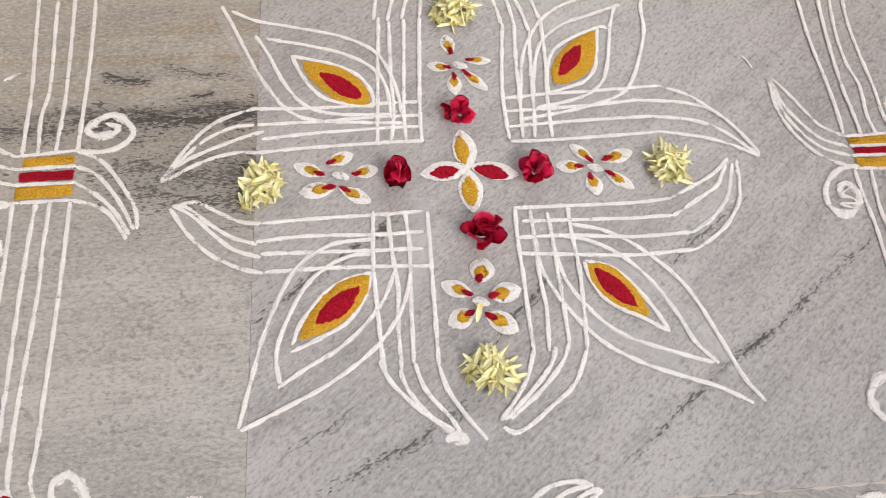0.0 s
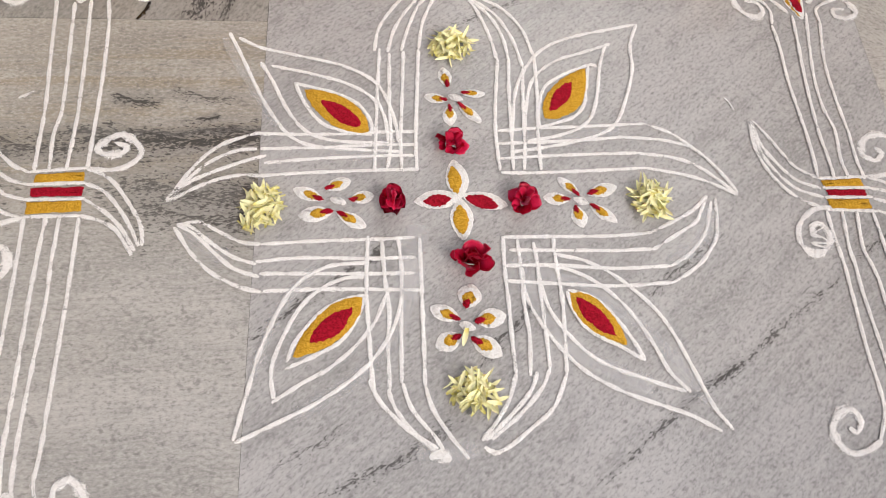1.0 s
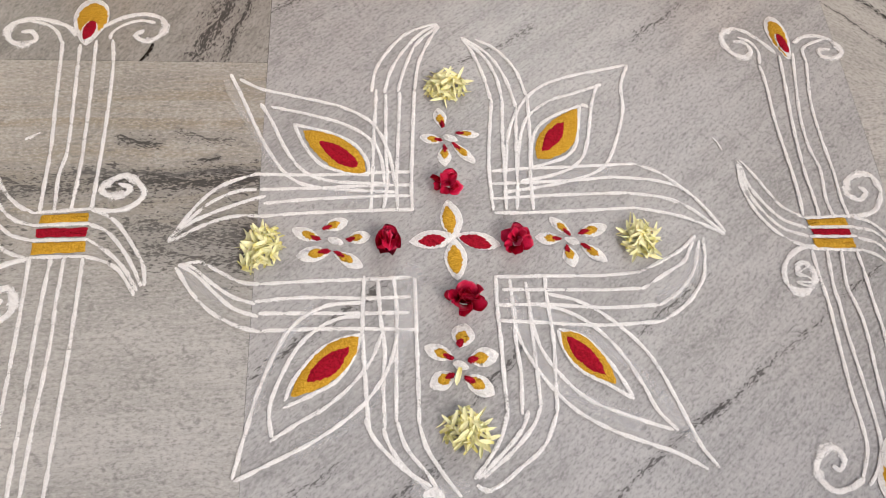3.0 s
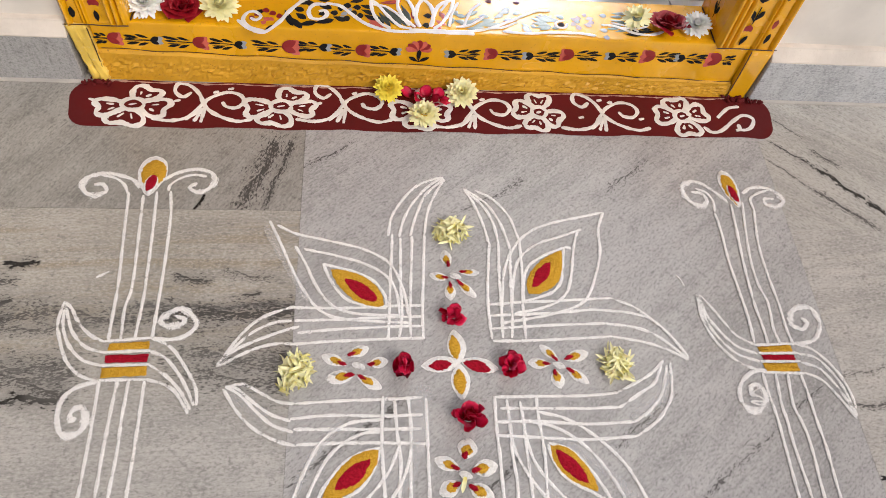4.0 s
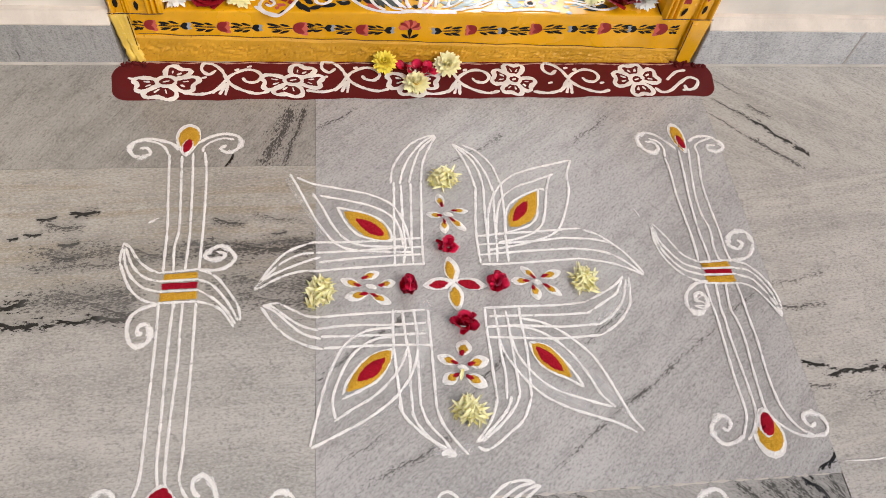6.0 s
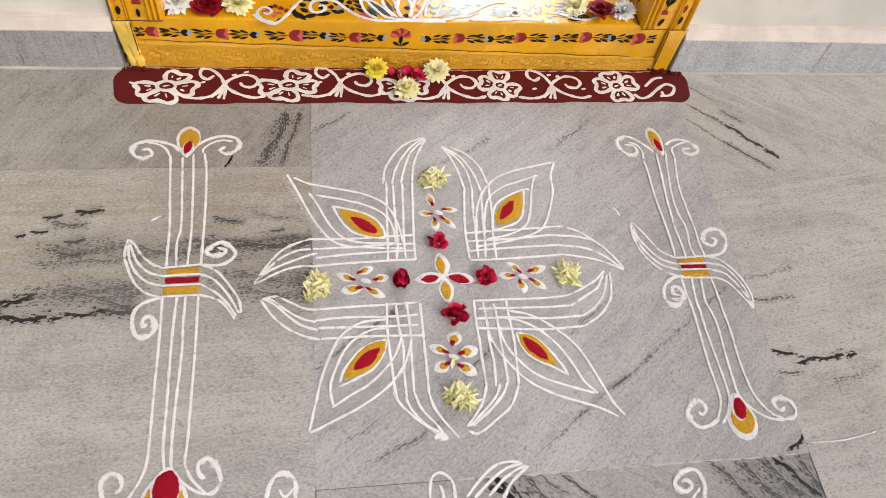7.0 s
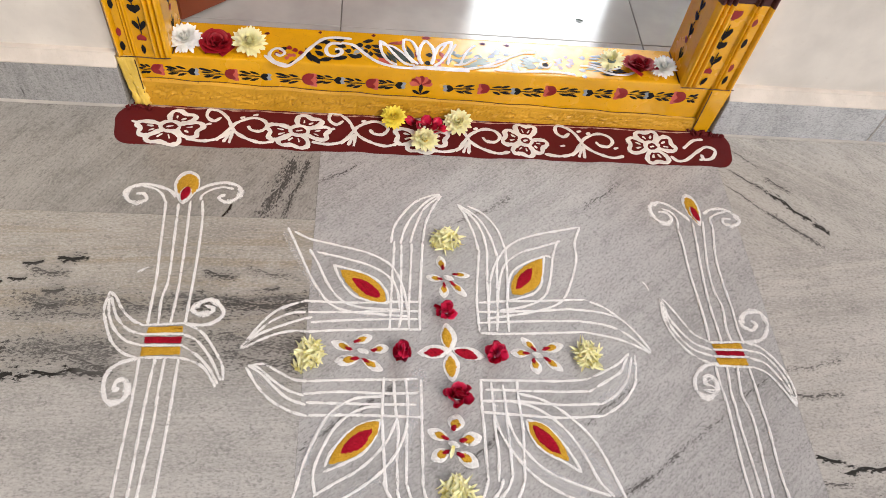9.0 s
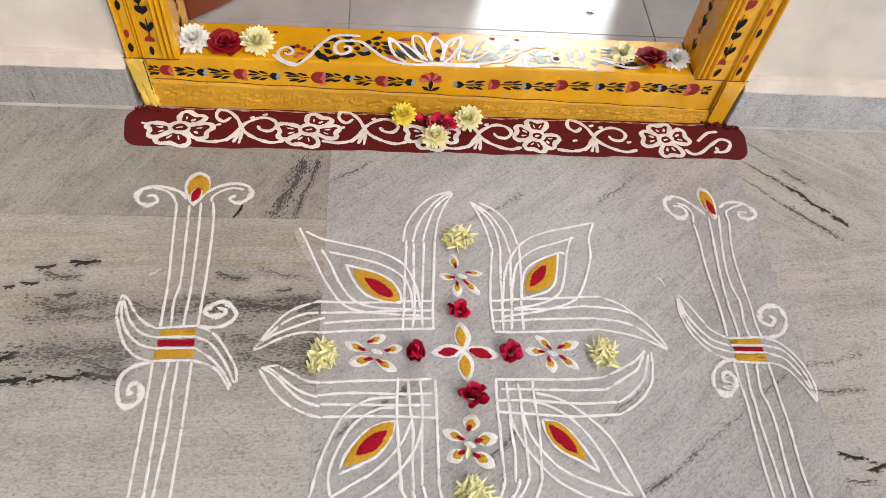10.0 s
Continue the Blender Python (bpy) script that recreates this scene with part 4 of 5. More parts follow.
# ---- rangoli ----
lotus = thing("rangoli", "white powder lotus rangoli with gold and crimson filled petals", "rangoli")
left_border = thing("rangoli_border", "upright white powder column with gold and crimson bands", "rangoli", "rangoli columns")
right_border = thing("rangoli_border", "leaning white powder column ending in a crimson drop", "rangoli", "rangoli columns")
front_row = thing("rangoli_edge", "white powder curls and leaf along the slab joint", "rangoli")


def petal(base, tip, half):
    """A white petal with a golden heart and a crimson streak at its foot."""
    b, t = Vector(base), Vector(tip)
    fill(lotus, WHITE_POWDER, base, tip, half, 0, 0.55, -0.0003, "white_petal")
    fill(lotus, GOLD_POWDER, tuple(b.lerp(t, 0.10)), tuple(b.lerp(t, 0.70)), half * 0.56, 0, 0.55, 0.0003, "golden_heart")
    fill(lotus, RED_POWDER, tuple(b.lerp(t, -0.04)), tuple(b.lerp(t, 0.40)), half * 0.30, random.uniform(-0.4, 0.4), 0.45, 0.0008, "crimson_streak")


def dot(c):
    fill(lotus, WHITE_POWDER, (c[0] - 8, c[1] + 3), (c[0] + 8, c[1] - 3), 6, 0, 0.5, 0.0005, "white_dot")


def bar(owner, mat, *corners):
    pts = []
    c = mm(corners)
    for i in range(4):
        a, b = c[i], c[(i + 1) % 4]
        for k in range(12):
            pts.append(a.lerp(b, 0.04 + 0.92 * k / 11))
    return part("powder_bar", mound(bmesh.new(), pts, 0.0016, 0.0009, 0.0007), mat, owner, smooth=True)


chalk(lotus, (-50, -314), (-54, -395), (-56, -451), (-58, -490))
chalk(lotus, (-38, -321), (-39, -395), (-38, -451), (-43, -488))
chalk(lotus, (-20, -318), (-24, -395), (-27, -451), (-26, -488))
chalk(lotus, (-1, -311), (-6, -395), (-9, -452), (-9, -490))
chalk(lotus, (-56, -318), (-51, -284), (-34, -251), (-11, -223), (14, -209), (33, -204))
chalk(lotus, (-40, -320), (-31, -284), (-12, -248), (12, -219), (34, -205))
chalk(lotus, (-23, -318), (-12, -277), (4, -239), (33, -208))
chalk(lotus, (-1, -314), (5, -274), (18, -239), (35, -208))
chalk(lotus, (-7, -437), (-58, -438), (-105, -441), (-152, -441), (-189, -440))
chalk(lotus, (-8, -455), (-59, -456), (-115, -459), (-188, -461))
chalk(lotus, (-11, -470), (-60, -471), (-134, -475), (-183, -480))
chalk(lotus, (-7, -489), (-60, -490), (-134, -493), (-188, -497))
chalk(lotus, (-187, -440), (-200, -442), (-234, -457), (-260, -484), (-286, -528), width=7.8, mat=SOFT_CHALK)
chalk(lotus, (-192, -461), (-216, -464), (-244, -479), (-268, -504), (-286, -528), width=7.8, mat=SOFT_CHALK)
chalk(lotus, (-181, -470), (-206, -478), (-242, -493), (-266, -507), (-284, -527), width=7.8, mat=SOFT_CHALK)
chalk(lotus, (-186, -497), (-206, -496), (-232, -501), (-258, -513), (-286, -530), width=7.8, mat=SOFT_CHALK)
chalk(lotus, (-222, -300), (-195, -315), (-152, -326), (-94, -342), (-55, -367), (-36, -409), (-28, -457))
chalk(lotus, (-234, -292), (-219, -324), (-196, -377), (-178, -412), (-152, -446), (-115, -459), (-27, -465))
chalk(lotus, (-181, -342), (-132, -354), (-92, -367), (-61, -387), (-46, -413), (-41, -453))
chalk(lotus, (-194, -337), (-179, -364), (-164, -398), (-147, -426), (-127, -443), (-94, -451), (-40, -453))
chalk(lotus, (-153, -368), (-104, -382), (-76, -399), (-62, -422), (-60, -441))
chalk(lotus, (-152, -368), (-138, -400), (-118, -426), (-91, -437), (-60, -442))
chalk(lotus, (98, -328), (90, -396), (87, -438), (88, -491))
chalk(lotus, (112, -328), (108, -384), (106, -442), (104, -490))
chalk(lotus, (129, -341), (124, -396), (121, -453), (117, -490))
chalk(lotus, (145, -321), (143, -384), (138, -442), (137, -491))
chalk(lotus, (65, -226), (79, -255), (90, -291), (97, -328))
chalk(lotus, (68, -230), (93, -259), (107, -293), (112, -331))
chalk(lotus, (67, -227), (99, -255), (119, -295), (129, -341))
chalk(lotus, (83, -229), (110, -246), (133, -279), (144, -321))
chalk(lotus, (90, -436), (135, -432), (185, -430), (235, -427), (272, -425))
chalk(lotus, (89, -454), (133, -452), (192, -449), (244, -444))
chalk(lotus, (89, -475), (130, -472), (189, -469), (258, -467))
chalk(lotus, (89, -494), (137, -494), (205, -491), (265, -488))
chalk(lotus, (270, -425), (299, -437), (325, -458), (350, -487), (370, -521), width=7.8, mat=SOFT_CHALK)
chalk(lotus, (242, -444), (292, -449), (328, -461), (352, -490), (370, -522), width=7.8, mat=SOFT_CHALK)
chalk(lotus, (256, -467), (302, -474), (334, -490), (369, -524), width=7.8, mat=SOFT_CHALK)
chalk(lotus, (263, -488), (312, -498), (340, -509), (369, -525), width=7.8, mat=SOFT_CHALK)
chalk(lotus, (285, -269), (238, -281), (194, -293), (156, -313), (130, -346), (115, -384), (107, -442))
chalk(lotus, (287, -269), (273, -304), (270, -342), (256, -385), (236, -425), (208, -443), (161, -456), (102, -466))
chalk(lotus, (247, -302), (211, -316), (173, -330), (144, -354), (131, -384), (121, -442))
chalk(lotus, (240, -304), (229, -336), (215, -396), (199, -425), (168, -441), (123, -451))
chalk(lotus, (224, -340), (217, -336), (181, -351), (155, -370), (144, -396), (140, -431))
chalk(lotus, (213, -338), (206, -373), (201, -396), (187, -414), (161, -425), (140, -431))
chalk(lotus, (-14, -576), (-64, -578), (-117, -579), (-180, -582))
chalk(lotus, (-14, -600), (-65, -601), (-135, -599), (-186, -603))
chalk(lotus, (-16, -619), (-66, -619), (-118, -618), (-181, -617))
chalk(lotus, (-10, -639), (-66, -637), (-118, -636), (-176, -637))
chalk(lotus, (-180, -583), (-204, -579), (-228, -566), (-248, -555), (-265, -556), width=7.8, mat=SOFT_CHALK)
chalk(lotus, (-185, -606), (-212, -596), (-238, -577), (-256, -561), (-271, -557), width=7.8, mat=SOFT_CHALK)
chalk(lotus, (-181, -621), (-208, -611), (-229, -593), (-251, -571), (-272, -557), width=7.8, mat=SOFT_CHALK)
chalk(lotus, (-176, -639), (-203, -631), (-233, -614), (-255, -591), (-270, -568), (-275, -561), width=7.8, mat=SOFT_CHALK)
chalk(lotus, (-66, -574), (-68, -624), (-67, -661), (-65, -693), (-63, -728), (-61, -747))
chalk(lotus, (-51, -576), (-48, -625), (-44, -662), (-46, -698), (-45, -747))
chalk(lotus, (-33, -575), (-30, -616), (-32, -680), (-33, -740))
chalk(lotus, (-9, -577), (-9, -606), (-9, -654), (-9, -699), (-9, -744))
chalk(lotus, (-66, -736), (-55, -758), (-36, -779), (-13, -799), (4, -812))
chalk(lotus, (-47, -746), (-39, -767), (-20, -792), (1, -806))
chalk(lotus, (-32, -740), (-23, -767), (-2, -794), (9, -813))
chalk(lotus, (-9, -744), (-2, -768), (15, -796), (31, -817))
chalk(lotus, (-197, -792), (-188, -752), (-177, -706), (-162, -665), (-142, -631), (-109, -610), (-65, -606))
chalk(lotus, (-195, -794), (-152, -774), (-112, -754), (-74, -727), (-52, -702), (-38, -676), (-30, -644))
chalk(lotus, (-160, -752), (-164, -724), (-156, -694), (-139, -659), (-118, -637), (-92, -624), (-66, -622))
chalk(lotus, (-162, -756), (-136, -739), (-103, -720), (-77, -697), (-58, -671), (-47, -643))
chalk(lotus, (-149, -715), (-140, -692), (-118, -664), (-97, -650), (-68, -643))
chalk(lotus, (-150, -722), (-119, -708), (-96, -695), (-80, -674), (-69, -644))
chalk(lotus, (82, -577), (145, -577), (211, -577), (257, -573))
chalk(lotus, (90, -593), (143, -594), (208, -595), (255, -594))
chalk(lotus, (84, -612), (140, -612), (204, -617), (270, -615))
chalk(lotus, (84, -630), (137, -634), (201, -638), (271, -635))
chalk(lotus, (256, -573), (291, -556), (313, -543), (331, -526), width=7.8, mat=SOFT_CHALK)
chalk(lotus, (254, -595), (292, -572), (312, -559), (327, -533), width=7.8, mat=SOFT_CHALK)
chalk(lotus, (270, -616), (296, -600), (320, -573), (335, -533), width=7.8, mat=SOFT_CHALK)
chalk(lotus, (271, -635), (303, -615), (324, -592), (334, -572), (341, -529), width=7.8, mat=SOFT_CHALK)
chalk(lotus, (84, -577), (83, -619), (84, -657), (84, -693), (85, -734))
chalk(lotus, (100, -580), (101, -619), (101, -657), (103, -694), (100, -736))
chalk(lotus, (118, -584), (120, -620), (120, -658), (121, -695), (121, -729))
chalk(lotus, (141, -577), (141, -610), (143, -649), (141, -695), (138, -736))
chalk(lotus, (85, -733), (76, -759), (60, -783), (45, -800))
chalk(lotus, (107, -732), (99, -751), (76, -776), (49, -800))
chalk(lotus, (121, -728), (112, -747), (89, -772), (55, -799))
chalk(lotus, (138, -735), (121, -769), (96, -789), (73, -806), (57, -812), (47, -806))
chalk(lotus, (304, -798), (288, -772), (274, -732), (256, -685), (235, -654), (203, -624), (173, -607), (142, -599))
chalk(lotus, (292, -799), (263, -782), (235, -771), (199, -757), (167, -739), (144, -718), (120, -684), (104, -648), (102, -614))
chalk(lotus, (267, -758), (248, -735), (235, -703), (214, -665), (187, -636), (158, -619), (129, -612))
chalk(lotus, (262, -757), (227, -745), (178, -724), (151, -700), (129, -666), (120, -629))
chalk(lotus, (224, -723), (213, -698), (195, -669), (176, -650), (150, -642))
chalk(lotus, (224, -723), (198, -706), (170, -690), (155, -668), (149, -643))
chalk(lotus, (-8, -815), (3, -811), (13, -818), width=16, mat=SOFT_CHALK, name='smudge')
chalk(lotus, (-1, -809), (6, -819), width=14, mat=SOFT_CHALK, name='smudge')
chalk(left_border, (-466, -392), (-457, -387), (-450, -382), width=7, mat=SOFT_CHALK, name='smudge')
chalk(right_border, (382, -385), (387, -392), (391, -404), width=5, mat=SOFT_CHALK, name='smudge')
chalk(front_row, (605, -863), (663, -863), (725, -853), width=4, mat=SOFT_CHALK, name='smudge')
for pts, w in ((((-20, -640), (-40, -690), (-80, -735), (-140, -770)), 26), (((100, -600), (112, -650), (150, -710), (230, -752)), 30), (((120, -620), (170, -640), (240, -700), (284, -770)), 22),
               (((-120, -608), (-160, -660), (-182, -730)), 20), (((-10, -560), (-20, -610), (-26, -650)), 40), (((110, -440), (160, -450), (240, -432)), 26), (((-30, -440), (-60, -470), (-110, -462)), 30),
               (((-240, -300), (-210, -360), (-170, -430)), 18), (((-215, -600), (-245, -580), (-268, -560)), 30), (((270, -610), (310, -585), (334, -545)), 26), (((-20, -805), (10, -812), (40, -806)), 30)):
    chalk(lotus, *pts, width=w, mat=DUST, name="powder_dust")
fill(lotus, GOLD_POWDER, (-64, -439), (-140, -377), 20, -0.08, 0.45, 0.0)
fill(lotus, RED_POWDER, (-72, -431), (-124, -390), 12, 0.04, 0.44, 0.0004)
fill(lotus, GOLD_POWDER, (150, -417), (209, -342), 21, -0.16, 0.44, 0.0)
fill(lotus, RED_POWDER, (155, -409), (191, -360), 11, -0.11, 0.51, 0.0004)
fill(lotus, GOLD_POWDER, (-72, -646), (-143, -710), 18, 0.04, 0.43, 0.0)
fill(lotus, RED_POWDER, (-81, -656), (-130, -698), 12, 0.09, 0.49, 0.0004)
fill(lotus, GOLD_POWDER, (152, -644), (207, -705), 17, -0.02, 0.42, 0.0)
fill(lotus, RED_POWDER, (157, -650), (198, -697), 11, -0.04, 0.47, 0.0004)
fill(lotus, WHITE_POWDER, (40, -526), (34, -477), 14, 0, 0.5, -0.0004)
fill(lotus, GOLD_POWDER, (36, -522), (32, -484), 8, 0, 0.5, 0.0003)
fill(lotus, WHITE_POWDER, (40, -526), (-13, -531), 13, 0, 0.5, -0.0004)
fill(lotus, RED_POWDER, (30, -528), (-4, -532), 8, 0, 0.5, 0.0003)
fill(lotus, WHITE_POWDER, (43, -524), (93, -537), 12, 0, 0.5, -0.0004)
fill(lotus, RED_POWDER, (45, -526), (83, -538), 9, 0, 0.5, 0.0003)
fill(lotus, WHITE_POWDER, (39, -528), (40, -579), 14, 0, 0.5, -0.0004)
fill(lotus, GOLD_POWDER, (38, -535), (39, -574), 9, 0, 0.5, 0.0003)
petal((-116, -528), (-148, -514), 9)
petal((-113, -514), (-85, -503), 9)
petal((-86, -528), (-59, -523), 9)
petal((-100, -544), (-68, -563), 9)
petal((-105, -543), (-142, -549), 11)
dot((-99, -530))
petal((178, -524), (156, -501), 8)
petal((189, -523), (223, -513), 10)
petal((190, -537), (217, -559), 9)
petal((172, -538), (177, -565), 10)
petal((166, -530), (136, -527), 9)
dot((179, -532))
petal((38, -660), (46, -634), 14)
petal((30, -673), (0, -659), 10)
petal((46, -676), (79, -669), 12)
petal((30, -691), (4, -703), 12)
petal((42, -693), (71, -713), 12)
dot((38, -681))
petal((32, -372), (28, -343), 9)
petal((49, -381), (78, -382), 7)
petal((44, -395), (70, -424), 8)
petal((33, -399), (33, -428), 9)
petal((31, -392), (4, -386), 8)
dot((41, -388))
chalk(left_border, (-447, -243), (-443, -294), (-439, -346), (-434, -405), (-433, -454), (-432, -489))
chalk(left_border, (-425, -248), (-420, -321), (-415, -406), (-419, -443), (-416, -489))
chalk(left_border, (-406, -241), (-401, -321), (-397, -406), (-397, -444), (-398, -489))
chalk(left_border, (-386, -239), (-380, -282), (-377, -347), (-376, -407), (-376, -456), (-376, -488))
chalk(left_border, (-433, -545), (-431, -595), (-430, -643), (-429, -738), (-428, -803), (-430, -831), (-437, -852), (-450, -876))
chalk(left_border, (-410, -546), (-411, -586), (-411, -644), (-409, -730), (-408, -800), (-403, -837))
chalk(left_border, (-396, -547), (-396, -597), (-394, -647), (-396, -740), (-396, -792), (-393, -834), (-380, -851), (-361, -867), (-343, -875))
chalk(left_border, (-376, -548), (-375, -588), (-374, -646), (-374, -741), (-374, -798), (-375, -827), (-363, -852), (-341, -875))
chalk(left_border, (-437, -491), (-376, -486))
chalk(left_border, (-437, -507), (-375, -505))
chalk(left_border, (-436, -526), (-373, -525))
chalk(left_border, (-436, -547), (-375, -546))
chalk(left_border, (-435, -492), (-456, -482), (-476, -462), (-488, -442), (-499, -431), width=7.8, mat=SOFT_CHALK)
chalk(left_border, (-435, -507), (-459, -499), (-479, -479), (-491, -454), (-498, -434), width=7.8, mat=SOFT_CHALK)
chalk(left_border, (-435, -526), (-459, -518), (-480, -498), (-494, -469), (-499, -435), width=7.8, mat=SOFT_CHALK)
chalk(left_border, (-436, -548), (-459, -539), (-479, -520), (-494, -489), (-502, -463), (-500, -430), width=7.8, mat=SOFT_CHALK)
chalk(left_border, (-376, -487), (-349, -501), (-325, -532), (-310, -559), (-306, -583), width=7.8, mat=SOFT_CHALK)
chalk(left_border, (-375, -506), (-353, -517), (-328, -548), (-309, -583), width=7.8, mat=SOFT_CHALK)
chalk(left_border, (-373, -526), (-347, -544), (-327, -566), (-313, -589), width=7.8, mat=SOFT_CHALK)
chalk(left_border, (-375, -546), (-355, -552), (-336, -563), (-322, -583), (-315, -594), width=7.8, mat=SOFT_CHALK)
chalk(left_border, (-376, -488), (-350, -489), (-332, -483), (-320, -468), (-327, -452), (-343, -442), (-359, -449), (-369, -461), (-356, -469), (-340, -466), (-337, -458), (-351, -453), width=11)
chalk(left_border, (-434, -548), (-459, -556), (-473, -571), (-475, -593), (-467, -616), (-457, -621), (-442, -613), (-440, -595), (-450, -582), (-459, -588), (-458, -601), (-452, -596), width=11)
chalk(left_border, (-432, -234), (-444, -219), (-470, -209), (-493, -207), (-511, -215), (-517, -230), (-509, -245), (-494, -249), (-480, -242), (-487, -228), (-500, -229), width=11)
chalk(left_border, (-448, -246), (-455, -230), (-469, -217), (-493, -210))
chalk(left_border, (-401, -219), (-379, -203), (-352, -196), (-329, -203), (-322, -217), (-330, -233), (-345, -241), (-359, -232), (-349, -223), width=11)
chalk(left_border, (-389, -239), (-389, -229), (-376, -215), (-356, -207), (-336, -210))
chalk(left_border, (-341, -875), (-330, -871), (-323, -855), (-330, -835), (-344, -822), (-356, -829), (-354, -845), (-345, -852), width=11)
chalk(left_border, (-450, -876), (-469, -880), (-484, -867), (-487, -846), (-476, -835), (-463, -841), (-459, -856), (-467, -865), width=11)
chalk(right_border, (474, -267), (476, -299), (474, -362), (477, -433), (477, -474), (475, -501))
chalk(right_border, (507, -249), (503, -299), (497, -362), (494, -433), (496, -475), (496, -502))
chalk(right_border, (528, -244), (512, -342), (510, -397), (516, -434), (512, -475), (515, -503))
chalk(right_border, (544, -259), (532, -328), (531, -384), (533, -435), (532, -476), (535, -504))
chalk(right_border, (474, -547), (474, -579), (476, -615), (475, -650), (473, -714), (474, -759), (472, -786), (458, -814))
chalk(right_border, (493, -548), (488, -595), (489, -614), (488, -651), (490, -709), (491, -755), (489, -781), (478, -806), (463, -822))
chalk(right_border, (511, -549), (505, -595), (510, -621), (512, -652), (508, -716), (507, -754), (508, -776), (520, -798), (547, -818), (572, -823))
chalk(right_border, (531, -550), (532, -579), (532, -619), (533, -653), (530, -717), (532, -758), (535, -776), (543, -795), (556, -812), (573, -821))
chalk(right_border, (475, -503), (537, -501))
chalk(right_border, (477, -516), (537, -516))
chalk(right_border, (476, -529), (537, -529))
chalk(right_border, (474, -545), (538, -548))
chalk(right_border, (476, -503), (451, -487), (436, -462), (422, -436), (410, -420), width=7.8, mat=SOFT_CHALK)
chalk(right_border, (475, -517), (446, -504), (426, -478), (414, -453), (410, -422), width=7.8, mat=SOFT_CHALK)
chalk(right_border, (475, -529), (443, -516), (419, -484), (410, -454), (408, -422), width=7.8, mat=SOFT_CHALK)
chalk(right_border, (474, -545), (440, -527), (416, -494), (406, -459), (407, -419), width=7.8, mat=SOFT_CHALK)
chalk(right_border, (537, -501), (564, -513), (587, -545), (596, -576), (596, -602), width=7.8, mat=SOFT_CHALK)
chalk(right_border, (537, -517), (563, -525), (584, -558), (592, -593), (593, -613), width=7.8, mat=SOFT_CHALK)
chalk(right_border, (537, -531), (562, -541), (579, -569), (588, -593), (592, -615), width=7.8, mat=SOFT_CHALK)
chalk(right_border, (537, -547), (560, -559), (578, -587), (592, -617), width=7.8, mat=SOFT_CHALK)
chalk(right_border, (537, -501), (558, -499), (576, -489), (588, -465), (582, -443), (561, -441), (546, -453), (543, -470), (556, -478), (568, -467), (560, -459), width=11)
chalk(right_border, (484, -543), (462, -544), (443, -556), (432, -573), (432, -592), (443, -602), (458, -598), (469, -582), (464, -566), (454, -565), (448, -577), (457, -581), width=11)
chalk(right_border, (503, -246), (489, -228), (469, -209), (448, -203), (432, -213), (432, -235), (445, -250), (458, -254), (468, -243), (460, -227), (445, -226), width=11)
chalk(right_border, (475, -265), (478, -243), (470, -226), (453, -218))
chalk(right_border, (533, -227), (551, -215), (576, -214), (595, -226), (601, -242), (586, -252), (569, -250), (569, -238), (585, -237), width=11)
chalk(right_border, (544, -260), (544, -238), (560, -226), (583, -218))
chalk(right_border, (460, -814), (443, -823), (425, -826), (413, -817), (410, -800), (423, -784), (437, -782), (443, -794), (435, -805), (428, -800), width=11)
chalk(right_border, (572, -822), (591, -819), (599, -806), (593, -791), (581, -785), (565, -788), (565, -799), (572, -807), (581, -801), width=11)
chalk(right_border, (446, -567), (458, -562), (464, -568), (446, -579), (459, -582), (463, -589), (444, -589), (466, -598), width=5, mat=SOFT_CHALK, name="smudge")
fill(left_border, WHITE_POWDER, (-419, -248), (-417, -172), 23, 0, 0.62, -0.0003, power=0.5)
fill(left_border, GOLD_POWDER, (-418, -241), (-415, -178), 19, 0, 0.6, 0.0002, power=0.5)
fill(left_border, WHITE_POWDER, (-419, -247), (-415, -205), 12, 0, 0.6, 0.0006, power=0.5)
fill(left_border, RED_POWDER, (-420, -242), (-414, -209), 8, 0, 0.55, 0.0012, power=0.5)
fill(right_border, WHITE_POWDER, (520, -255), (509, -179), 16, 0, 0.62, -0.0003, power=0.5)
fill(right_border, GOLD_POWDER, (518, -251), (510, -186), 12, 0, 0.6, 0.0002, power=0.5)
fill(right_border, WHITE_POWDER, (521, -252), (510, -207), 9, 0, 0.6, 0.0006, power=0.5)
fill(right_border, RED_POWDER, (520, -246), (512, -210), 6.5, 0, 0.5, 0.0012, power=0.5)
fill(right_border, WHITE_POWDER, (502, -772), (497, -852), 26, 0, 0.6, -0.0003, power=0.5)
fill(right_border, GOLD_POWDER, (502, -778), (499, -844), 21, 0, 0.62, 0.0002, power=0.5)
fill(right_border, WHITE_POWDER, (501, -773), (497, -826), 15.5, 0, 0.5, 0.0006, power=0.5)
fill(right_border, RED_POWDER, (503, -779), (498, -819), 11.5, 0, 0.5, 0.0012, power=0.5)
fill(left_border, WHITE_POWDER, (-398, -832), (-401, -930), 36, 0, 0.6, -0.0003, power=0.5)
fill(left_border, GOLD_POWDER, (-398, -838), (-401, -919), 30, 0, 0.6, 0.0002, power=0.5)
fill(left_border, WHITE_POWDER, (-398, -834), (-399, -903), 23, 0, 0.5, 0.0006, power=0.5)
fill(left_border, RED_POWDER, (-397, -836), (-399, -895), 19, 0, 0.5, 0.0012, power=0.5)
bar(left_border, GOLD_POWDER, (-430, -494), (-378, -491), (-377, -502), (-430, -505))
bar(left_border, RED_POWDER, (-432, -511), (-376, -510), (-377, -521), (-431, -522))
